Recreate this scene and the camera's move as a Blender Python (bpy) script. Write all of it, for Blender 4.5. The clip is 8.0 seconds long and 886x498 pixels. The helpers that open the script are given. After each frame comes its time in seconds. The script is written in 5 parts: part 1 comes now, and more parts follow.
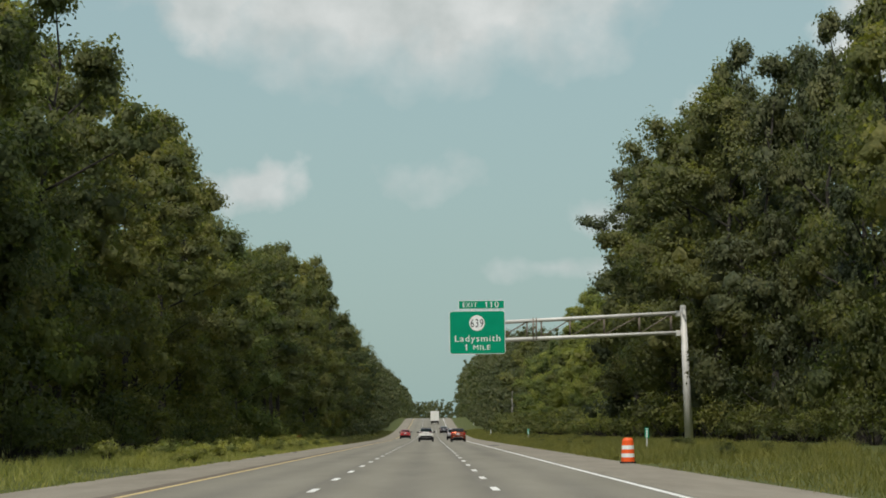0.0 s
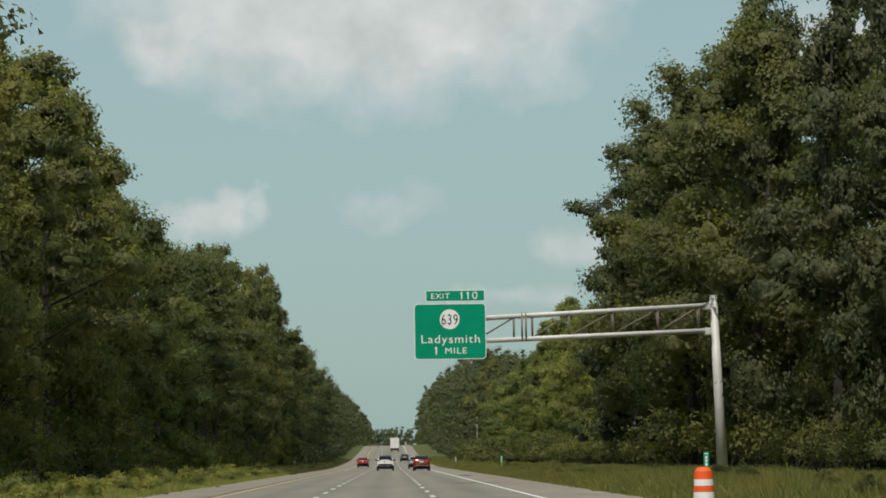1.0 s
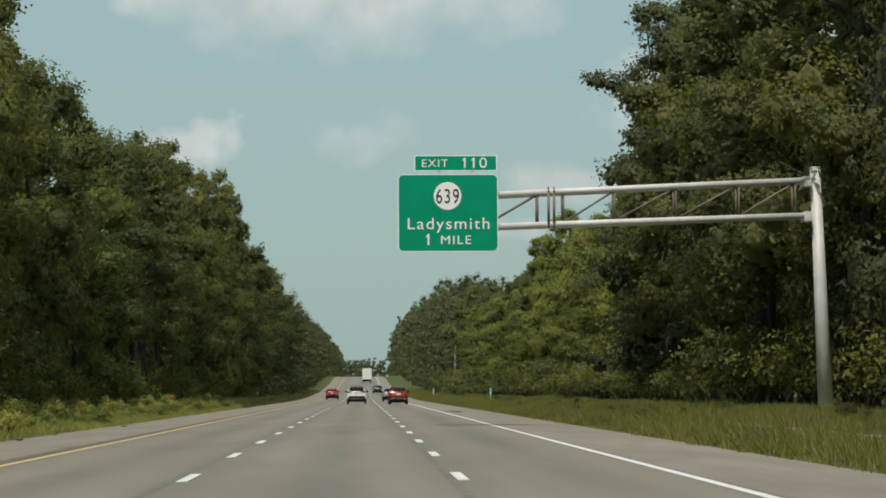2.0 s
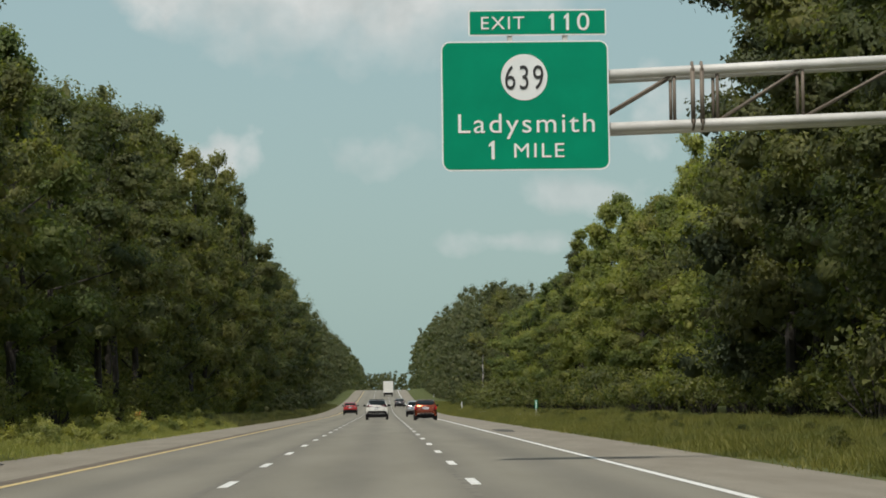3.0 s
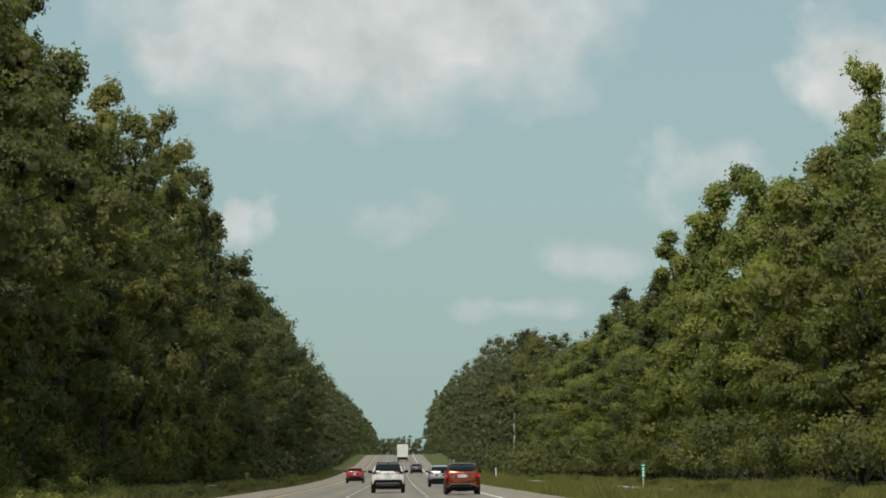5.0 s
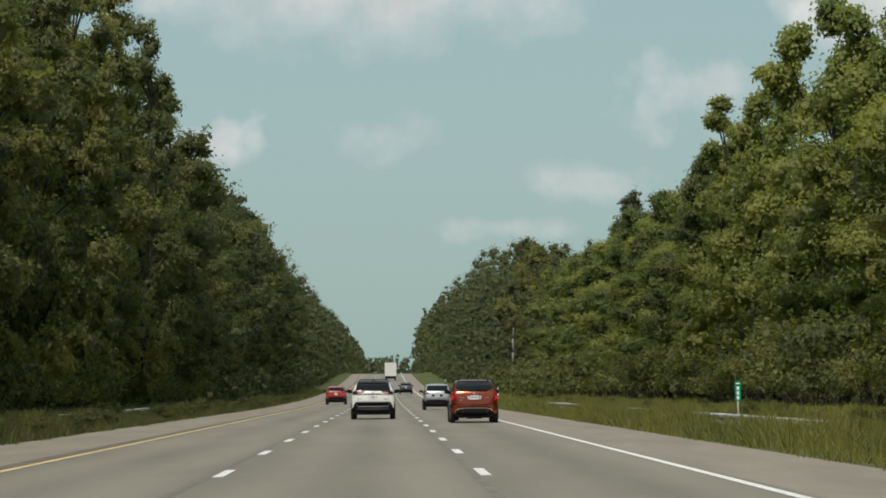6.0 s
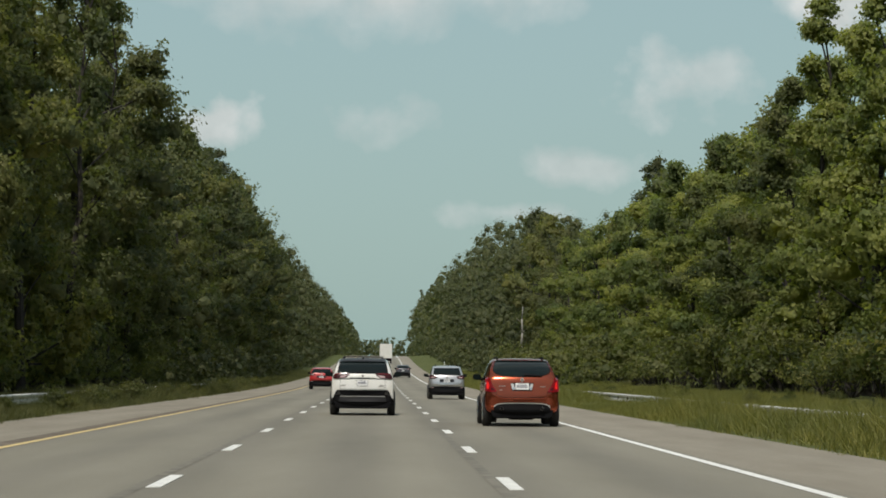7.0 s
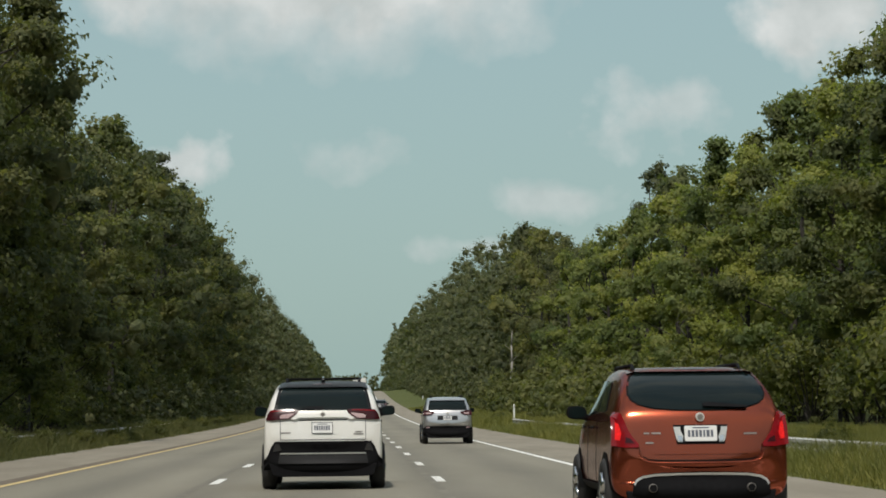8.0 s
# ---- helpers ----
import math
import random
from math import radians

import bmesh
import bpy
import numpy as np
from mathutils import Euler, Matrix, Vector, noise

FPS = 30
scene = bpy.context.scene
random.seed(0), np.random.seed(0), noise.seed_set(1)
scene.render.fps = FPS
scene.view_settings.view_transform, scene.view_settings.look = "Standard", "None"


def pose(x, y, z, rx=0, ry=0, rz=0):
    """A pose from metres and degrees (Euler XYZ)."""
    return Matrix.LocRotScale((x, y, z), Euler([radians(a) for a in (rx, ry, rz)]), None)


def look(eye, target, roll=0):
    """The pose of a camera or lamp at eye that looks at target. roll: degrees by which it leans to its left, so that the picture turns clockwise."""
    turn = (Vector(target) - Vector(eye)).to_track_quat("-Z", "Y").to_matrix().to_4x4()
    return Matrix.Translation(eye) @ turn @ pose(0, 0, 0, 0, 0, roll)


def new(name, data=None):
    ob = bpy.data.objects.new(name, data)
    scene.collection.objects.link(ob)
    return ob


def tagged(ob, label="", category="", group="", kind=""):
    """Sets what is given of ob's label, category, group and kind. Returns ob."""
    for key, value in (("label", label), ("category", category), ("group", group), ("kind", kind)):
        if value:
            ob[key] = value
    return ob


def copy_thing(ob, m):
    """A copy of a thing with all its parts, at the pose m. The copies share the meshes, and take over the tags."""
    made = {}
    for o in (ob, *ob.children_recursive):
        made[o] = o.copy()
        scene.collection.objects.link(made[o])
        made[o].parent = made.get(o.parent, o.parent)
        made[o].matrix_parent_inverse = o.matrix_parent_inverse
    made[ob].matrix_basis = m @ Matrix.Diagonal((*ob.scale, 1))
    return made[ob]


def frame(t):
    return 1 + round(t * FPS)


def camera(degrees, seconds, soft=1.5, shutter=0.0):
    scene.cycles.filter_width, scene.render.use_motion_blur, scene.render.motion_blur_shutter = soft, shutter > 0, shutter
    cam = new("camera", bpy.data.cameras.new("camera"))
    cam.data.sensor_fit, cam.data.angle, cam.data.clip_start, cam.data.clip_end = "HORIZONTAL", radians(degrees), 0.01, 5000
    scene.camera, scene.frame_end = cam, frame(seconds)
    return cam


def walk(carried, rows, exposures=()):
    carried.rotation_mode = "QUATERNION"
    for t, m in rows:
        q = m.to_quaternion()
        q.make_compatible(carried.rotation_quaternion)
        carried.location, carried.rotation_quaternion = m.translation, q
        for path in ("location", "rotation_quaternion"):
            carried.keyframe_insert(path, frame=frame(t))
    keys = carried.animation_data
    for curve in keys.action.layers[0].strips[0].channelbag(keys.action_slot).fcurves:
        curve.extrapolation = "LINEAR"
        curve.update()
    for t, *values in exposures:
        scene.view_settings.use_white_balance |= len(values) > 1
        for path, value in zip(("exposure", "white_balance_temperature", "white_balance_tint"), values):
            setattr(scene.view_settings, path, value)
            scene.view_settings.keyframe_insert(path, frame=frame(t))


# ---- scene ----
cam = camera(19.9, 8.0, soft=1.75)

# seconds, x, y along the road, yaw to the left, pitch up, lean to the left (degrees)
DRIVE = [
    (0, 0.550, 0.00, -0.318, 4.141, -0.580),
    (0.2, 0.547, 6.53, -0.633, 3.878, -0.808),
    (0.4, 0.545, 13.07, -0.998, 3.731, -1.037),
    (0.5, 0.543, 16.34, -1.193, 3.771, -1.152),
    (0.6, 0.542, 19.61, -1.312, 3.789, -1.102),
    (0.8, 0.539, 26.16, -1.164, 4.681, -1.004),
    (1, 0.536, 32.71, -1.260, 4.752, -0.905),
    (1.2, 0.533, 39.27, -1.656, 3.817, -0.759),
    (1.4, 0.530, 45.83, -1.718, 3.831, -0.612),
    (1.5, 0.529, 49.11, -1.709, 2.969, -0.818),
    (1.6, 0.527, 52.39, -1.572, 2.656, -0.723),
    (1.8, 0.524, 58.96, -1.887, 3.033, -0.534),
    (2, 0.521, 65.53, -1.844, 3.217, -0.344),
    (2.1, 0.520, 68.82, -1.477, 3.127, -0.634),
    (2.2, 0.518, 72.11, -1.279, 2.517, -0.288),
    (3.3, 0.500, 108.37, -1.575, 3.740, -1.500),
    (3.5, 0.497, 114.98, -1.735, 3.219, -2.050),
    (3.7, 0.494, 121.59, -1.018, 5.024, -0.634),
    (3.9, 0.490, 128.21, -1.318, 4.230, -0.876),
    (4, 0.488, 131.52, -1.494, 4.045, -0.997),
    (4.2, 0.485, 138.15, -1.263, 4.477, -0.286),
    (5.3, 0.465, 174.66, -1.085, 5.034, -0.630),
    (5.5, 0.461, 181.32, -1.409, 4.900, -0.774),
    (5.7, 0.457, 187.97, -1.712, 4.287, -0.620),
    (5.9, 0.453, 194.64, -1.503, 3.263, -0.466),
    (6, 0.451, 197.97, -1.344, 3.212, -0.389),
    (6.1, 0.449, 201.31, -1.345, 3.124, -0.511),
    (6.2, 0.447, 204.64, -1.278, 3.057, -0.634),
    (6.3, 0.445, 207.98, -1.495, 2.472, -0.726),
    (6.4, 0.443, 211.31, -1.602, 1.617, -0.818),
    (6.5, 0.441, 214.65, -1.491, 2.628, -0.318),
    (6.7, 0.437, 221.34, -1.332, 2.900, 0.010),
    (6.9, 0.433, 228.02, -1.428, 2.236, 0.338),
    (7, 0.431, 231.37, -1.421, 2.850, 0.501),
    (7.1, 0.429, 234.71, -1.525, 2.958, 0.376),
    (7.3, 0.425, 241.41, -1.776, 3.166, 0.126),
    (7.5, 0.421, 248.11, -1.872, 3.579, -0.125),
    (7.8, 0.414, 258.16, -1.848, 3.229, -0.446),
    (8, 0.410, 264.88, -2.089, 3.637, -0.660),
]
EYE_HEIGHT = 1.16


def drive_pose(x, y, yaw, pitch, lean):
    a, b = radians(yaw), radians(pitch)
    eye = Vector((x, y, EYE_HEIGHT))
    ahead = Vector((-math.sin(a) * math.cos(b), math.cos(a) * math.cos(b), math.sin(b)))
    return look(eye, eye + 100 * ahead, lean)


walk(cam, [(t, drive_pose(x, y, a, b, c)) for t, x, y, a, b, c in DRIVE],
     exposures=[(0, 0.0, 6500, 10), (8, 0.0, 6500, 10)])

# ---- light ----
TO_SUN = Vector((-0.18, -0.63, 1.0)).normalized()
sun_data = bpy.data.lights.new("sun", "SUN")
sun_data.energy, sun_data.angle, sun_data.color = 2.85, radians(0.6), (1.0, 0.95, 0.86)
sun = new("sun", sun_data)
sun.matrix_world = look(TO_SUN * 200, (0, 0, 0))


def node(tree, kind, **values):
    made = tree.nodes.new(kind)
    for key, value in values.items():
        if key in made.inputs:
            made.inputs[key].default_value = value
    return made


def maths(tree, op, a, b=None, c=None, clamp=False):
    made = tree.nodes.new("ShaderNodeMath")
    made.operation, made.use_clamp = op, clamp
    for slot, value in enumerate((a, b, c)):
        if value is None:
            continue
        if isinstance(value, (int, float)):
            made.inputs[slot].default_value = value
        else:
            tree.links.new(value, made.inputs[slot])
    return made.outputs[0]


def build_world():
    world = bpy.data.worlds.new("sky")
    world.use_nodes = True
    scene.world = world
    tree = world.node_tree
    tree.nodes.clear()
    out = tree.nodes.new("ShaderNodeOutputWorld")
    sky = tree.nodes.new("ShaderNodeTexSky")
    sky.sky_type, sky.sun_disc = "NISHITA", False
    sky.sun_elevation = math.asin(TO_SUN.z)
    sky.sun_rotation = math.atan2(TO_SUN.x, TO_SUN.y)
    sky.air_density, sky.dust_density, sky.ozone_density = 1.0, 1.6, 1.0
    where = tree.nodes.new("ShaderNodeTexCoord")
    split = tree.nodes.new("ShaderNodeSeparateXYZ")
    tree.links.new(where.outputs["Generated"], split.inputs[0])
    ahead = maths(tree, "MAXIMUM", split.outputs["Y"], 0.02)
    u = maths(tree, "DIVIDE", split.outputs["X"], ahead)
    v = maths(tree, "DIVIDE", split.outputs["Z"], ahead)
    flat = tree.nodes.new("ShaderNodeCombineXYZ")
    tree.links.new(u, flat.inputs[0])
    tree.links.new(v, flat.inputs[1])
    billow = node(tree, "ShaderNodeTexNoise", Scale=52.0, Detail=8.0, Roughness=0.52)
    tree.links.new(flat.outputs[0], billow.inputs["Vector"])
    wide = node(tree, "ShaderNodeTexNoise", Scale=21.0, Detail=3.0, Roughness=0.5)
    tree.links.new(flat.outputs[0], wide.inputs["Vector"])
    # cumulus: bearing, rise, half width, half height, thickness
    total = None
    for bx, bz, w, h, thick, ragged in CLOUDS:
        dx = maths(tree, "DIVIDE", maths(tree, "SUBTRACT", u, bx), w)
        dz = maths(tree, "DIVIDE", maths(tree, "SUBTRACT", v, bz), h)
        far = maths(tree, "SQRT", maths(tree, "ADD", maths(tree, "MULTIPLY", dx, dx), maths(tree, "MULTIPLY", dz, dz)))
        far = maths(tree, "ADD", far, maths(tree, "MULTIPLY", maths(tree, "SUBTRACT", billow.outputs[0], 0.5), -2.6 * ragged))
        far = maths(tree, "ADD", far, maths(tree, "MULTIPLY", maths(tree, "SUBTRACT", wide.outputs[0], 0.5), -2.0 * ragged))
        soft = maths(tree, "MULTIPLY", maths(tree, "SUBTRACT", 1.12, far), 1.25, clamp=True)
        soft = maths(tree, "MULTIPLY", maths(tree, "SMOOTH_MIN", soft, 1.0, 0.2), thick)
        total = soft if total is None else maths(tree, "MAXIMUM", total, soft)
    # unseen broken cloud, added over the rest of the sky as fill light
    cover = node(tree, "ShaderNodeTexNoise", Scale=3.2, Detail=6.0, Roughness=0.55)
    tree.links.new(where.outputs["Generated"], cover.inputs["Vector"])
    spread = maths(tree, "MULTIPLY", maths(tree, "SUBTRACT", cover.outputs[0], 0.41), 5.0, clamp=True)
    high = maths(tree, "MULTIPLY", maths(tree, "SUBTRACT", split.outputs["Z"], 0.24), 6.0, clamp=True)
    total = maths(tree, "MAXIMUM", total, maths(tree, "MULTIPLY", spread, high))
    # white lit cloud, greyer where it is thick
    tone = tree.nodes.new("ShaderNodeMix")
    tone.data_type = "RGBA"
    tone.inputs["A"].default_value = (*CLOUD_GREY, 1)
    tone.inputs["B"].default_value = (*CLOUD_WHITE, 1)
    lump = node(tree, "ShaderNodeTexNoise", Scale=34.0, Detail=5.0, Roughness=0.55)
    tree.links.new(flat.outputs[0], lump.inputs["Vector"])
    tree.links.new(maths(tree, "MULTIPLY", maths(tree, "SUBTRACT", lump.outputs[0], 0.30), 2.3, clamp=True), tone.inputs["Factor"])
    haze = tree.nodes.new("ShaderNodeMix")
    haze.data_type = "RGBA"
    low = maths(tree, "SUBTRACT", 1.0, maths(tree, "MULTIPLY", maths(tree, "ABSOLUTE", split.outputs["Z"]), 0.9), clamp=True)
    tree.links.new(maths(tree, "MULTIPLY", low, HAZE), haze.inputs["Factor"])
    tree.links.new(sky.outputs[0], haze.inputs["A"])
    haze.inputs["B"].default_value = (*HAZE_COLOUR, 1)
    mix = tree.nodes.new("ShaderNodeMix")
    mix.data_type = "RGBA"
    tree.links.new(total, mix.inputs["Factor"])
    tree.links.new(haze.outputs["Result"], mix.inputs["A"])
    tree.links.new(tone.outputs["Result"], mix.inputs["B"])
    glow = node(tree, "ShaderNodeBackground", Strength=SKY_STRENGTH)
    tree.links.new(mix.outputs["Result"], glow.inputs[0])
    tree.links.new(glow.outputs[0], out.inputs[0])


SKY_STRENGTH = 0.145
HAZE, HAZE_COLOUR = 0.92, (2.18, 3.07, 2.91)
CLOUD_WHITE, CLOUD_GREY = (4.85, 5.05, 4.95), (3.4, 3.72, 3.64)
CLOUDS = [
    (-0.072, 0.098, 0.024, 0.012, 0.90, 1.0),
    (0.000, 0.101, 0.022, 0.010, 0.40, 1.0),
    (0.050, 0.0645, 0.026, 0.006, 0.60, 0.8),
    (0.078, 0.083, 0.024, 0.008, 0.65, 0.8),
    (0.120, 0.118, 0.026, 0.016, 0.60, 1.0),
    (0.192, 0.158, 0.036, 0.026, 1.1, 0.7),
    (-0.094, 0.168, 0.020, 0.016, 0.95, 0.8),
    (-0.009, 0.187, 0.106, 0.050, 1.5, 0.24),
    (0.062, 0.172, 0.030, 0.016, 0.75, 0.8),
]
build_world()


# ---- materials ----
def material(name, rough=0.6, metal=0.0, spec=0.5):
    made = bpy.data.materials.new(name)
    made.use_nodes = True
    tree = made.node_tree
    skin = tree.nodes["Principled BSDF"]
    skin.inputs["Roughness"].default_value = rough
    skin.inputs["Metallic"].default_value = metal
    skin.inputs["Specular IOR Level"].default_value = spec
    return made, tree, skin


def ramp(tree, source, stops):
    made = tree.nodes.new("ShaderNodeValToRGB")
    for n, (place, colour) in enumerate(stops):
        stop = made.color_ramp.elements[n] if n < 2 else made.color_ramp.elements.new(place)
        stop.position, stop.color = place, (*colour, 1)
    tree.links.new(source, made.inputs[0])
    return made.outputs[0]


def mixed(tree, factor, a, b, blend="MIX"):
    made = tree.nodes.new("ShaderNodeMix")
    made.data_type, made.blend_type = "RGBA", blend
    for slot, value in (("Factor", factor), ("A", a), ("B", b)):
        if isinstance(value, tuple):
            made.inputs[slot].default_value = (*value, 1)
        elif isinstance(value, (int, float)):
            made.inputs[slot].default_value = value
        else:
            tree.links.new(value, made.inputs[slot])
    return made.outputs["Result"]


def grain(tree, scale, detail=4.0, rough=0.55, stretch=None, space="Object"):
    where = tree.nodes.new("ShaderNodeTexCoord")
    source = where.outputs[space]
    if stretch:
        move = tree.nodes.new("ShaderNodeMapping")
        move.inputs["Scale"].default_value = stretch
        tree.links.new(source, move.inputs[0])
        source = move.outputs[0]
    made = node(tree, "ShaderNodeTexNoise", Scale=scale, Detail=detail, Roughness=rough)
    tree.links.new(source, made.inputs["Vector"])
    return made.outputs[0]


def bump(tree, skin, height, strength, distance):
    made = node(tree, "ShaderNodeBump", Strength=strength, Distance=distance)
    tree.links.new(height, made.inputs["Height"])
    tree.links.new(made.outputs[0], skin.inputs["Normal"])


def plain(name, colour, rough=0.6, metal=0.0, vary=0.12, scale=3.0, relief=0.0, spec=0.5):
    """One colour with soft stains and a fine grain."""
    made, tree, skin = material(name, rough, metal, spec)
    dark = tuple(c * (1 - vary) for c in colour)
    light = tuple(min(1, c * (1 + vary)) for c in colour)
    stains = ramp(tree, grain(tree, scale), [(0.3, dark), (0.7, light)])
    fine = ramp(tree, grain(tree, scale * 14), [(0.2, (1 - vary * 0.5,) * 3), (0.8, (1, 1, 1))])
    tree.links.new(mixed(tree, 1.0, stains, fine, "MULTIPLY"), skin.inputs["Base Color"])
    if relief:
        bump(tree, skin, grain(tree, scale * 10), relief, 0.01)
    return made


def foliage(name, dark, mid, light, clear=0.48, gloss=0.6):
    made, tree, skin = material(name, gloss, 0.0, 0.35)
    island = tree.nodes.new("ShaderNodeNewGeometry").outputs["Random Per Island"]
    each = tree.nodes.new("ShaderNodeObjectInfo").outputs["Random"]
    leaf = ramp(tree, island, [(0.0, dark), (0.5, mid), (1.0, light)])
    patch = grain(tree, 0.45, 2.0)
    leaf = mixed(tree, 1.0, leaf, ramp(tree, patch, [(0.35, (0.72, 0.78, 0.75)), (0.65, (1.25, 1.15, 1.0))]), "MULTIPLY")
    # packed leaves: a cell each, darker towards its rim, its middle raised
    where = tree.nodes.new("ShaderNodeTexCoord")
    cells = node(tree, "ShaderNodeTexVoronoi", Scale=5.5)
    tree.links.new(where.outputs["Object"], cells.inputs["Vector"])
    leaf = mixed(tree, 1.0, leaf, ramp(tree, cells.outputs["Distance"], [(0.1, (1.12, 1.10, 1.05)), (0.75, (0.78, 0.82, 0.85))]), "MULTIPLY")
    leaf = mixed(tree, 1.0, leaf, ramp(tree, each, [(0.0, (0.62, 0.70, 0.72)), (0.35, (0.88, 0.90, 0.92)), (0.7, (1.06, 1.04, 0.97)), (1.0, (1.24, 1.18, 0.98))]), "MULTIPLY")
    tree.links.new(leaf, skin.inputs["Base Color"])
    bump(tree, skin, maths(tree, "SUBTRACT", 1.0, cells.outputs["Distance"]), 0.6, 0.10)
    thin = tree.nodes.new("ShaderNodeBsdfTranslucent")
    tree.links.new(mixed(tree, 1.0, leaf, (1.2, 1.25, 0.6), "MULTIPLY"), thin.inputs[0])
    both = tree.nodes.new("ShaderNodeMixShader")
    both.inputs[0].default_value = clear
    tree.links.new(skin.outputs[0], both.inputs[1])
    tree.links.new(thin.outputs[0], both.inputs[2])
    tree.links.new(both.outputs[0], tree.nodes["Material Output"].inputs[0])
    return made


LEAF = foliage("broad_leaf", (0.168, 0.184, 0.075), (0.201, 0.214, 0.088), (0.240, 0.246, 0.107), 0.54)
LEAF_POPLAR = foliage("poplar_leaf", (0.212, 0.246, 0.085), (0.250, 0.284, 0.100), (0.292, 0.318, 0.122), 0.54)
# LEAF about a fifth darker, so the shade is in the colour
LEAF_SHADED = foliage("shaded_broad_leaf", (0.132, 0.148, 0.066), (0.157, 0.172, 0.077), (0.188, 0.198, 0.092), 0.5)
# pine needles; also carries the far wood's shade as a darker colour
NEEDLE_AND_SHADE = foliage("needle_and_shaded_wood", (0.108, 0.122, 0.060), (0.127, 0.140, 0.068), (0.150, 0.160, 0.080), 0.4)
SHRUB = foliage("shrub_leaf", (0.105, 0.118, 0.042), (0.140, 0.150, 0.054), (0.185, 0.190, 0.074))
GRASS = foliage("grass_blade", (0.170, 0.178, 0.052), (0.200, 0.206, 0.062), (0.245, 0.240, 0.084), 0.4, 0.6)
# olive blades, with the trees' shade over the verge mixed into the colour
SHADED_OLIVE_GRASS = foliage("shaded_olive_grass_blade", (0.100, 0.108, 0.040), (0.125, 0.130, 0.048), (0.165, 0.162, 0.066), 0.4, 0.6)
PALE_GRASS = foliage("pale_grass_blade", (0.27, 0.285, 0.085), (0.33, 0.345, 0.11), (0.42, 0.415, 0.165), 0.45, 0.6)
PALE_WEED = foliage("pale_weed_leaf", (0.34, 0.345, 0.115), (0.40, 0.405, 0.14), (0.48, 0.475, 0.185), 0.5)
BLOSSOM = foliage("orange_blossom", (0.55, 0.12, 0.02), (0.65, 0.2, 0.03), (0.7, 0.32, 0.06), 0.3, 0.6)
BARK = plain("bark", (0.038, 0.032, 0.026), 0.9, vary=0.35, scale=2.0, relief=0.6)
DEAD_WOOD = plain("dead_wood", (0.34, 0.32, 0.285), 0.85, vary=0.2, scale=1.5)


def asphalt_material():
    made, tree, skin = material("asphalt", 0.82, 0, 0.3)
    where = tree.nodes.new("ShaderNodeTexCoord")
    split = tree.nodes.new("ShaderNodeSeparateXYZ")
    tree.links.new(where.outputs["Object"], split.inputs[0])
    blotch = grain(tree, 0.5, 5.0, 0.6, (1.0, 0.12, 1.0))
    base = ramp(tree, blotch, [(0.25, (0.186, 0.173, 0.136)), (0.75, (0.254, 0.236, 0.188))])
    stone = grain(tree, 60.0, 2.0)
    base = mixed(tree, 1.0, base, ramp(tree, stone, [(0.25, (0.8, 0.8, 0.8)), (0.75, (1.12, 1.12, 1.12))]), "MULTIPLY")
    # two worn wheel tracks in each 3.6 m lane, with an oil band between them
    wave = maths(tree, "COSINE", maths(tree, "MULTIPLY", split.outputs["X"], 2 * math.pi / 1.78))
    band = maths(tree, "ADD", maths(tree, "MULTIPLY", wave, 0.22), maths(tree, "MULTIPLY", grain(tree, 0.35, 3.0, 0.5, (1, 0.05, 1)), 0.8))
    base = mixed(tree, 1.0, base, ramp(tree, band, [(0.2, (1.06, 1.06, 1.05)), (0.7, (0.86, 0.86, 0.87))]), "MULTIPLY")
    tree.links.new(base, skin.inputs["Base Color"])
    bump(tree, skin, stone, 0.25, 0.006)
    return made


def shoulder_material():
    made, tree, skin = material("shoulder_asphalt", 0.9, 0, 0.25)
    blotch = grain(tree, 0.8, 5.0, 0.65, (1.0, 0.15, 1.0))
    base = ramp(tree, blotch, [(0.25, (0.205, 0.183, 0.143)), (0.75, (0.31, 0.282, 0.226))])
    stone = grain(tree, 45.0, 2.0)
    base = mixed(tree, 1.0, base, ramp(tree, stone, [(0.25, (0.78, 0.78, 0.78)), (0.75, (1.14, 1.13, 1.12))]), "MULTIPLY")
    tree.links.new(base, skin.inputs["Base Color"])
    bump(tree, skin, stone, 0.3, 0.008)
    return made


def soil_material():
    made, tree, skin = material("verge_soil", 0.95, 0, 0.2)
    big = ramp(tree, grain(tree, 0.25, 4.0), [(0.3, (0.072, 0.090, 0.028)), (0.7, (0.115, 0.126, 0.044))])
    fine = ramp(tree, grain(tree, 9.0, 4.0), [(0.25, (0.6, 0.62, 0.55)), (0.75, (1.2, 1.18, 1.1))])
    tree.links.new(mixed(tree, 1.0, big, fine, "MULTIPLY"), skin.inputs["Base Color"])
    bump(tree, skin, grain(tree, 6.0, 4.0), 0.8, 0.08)
    return made


ASPHALT, SHOULDER, SOIL = asphalt_material(), shoulder_material(), soil_material()
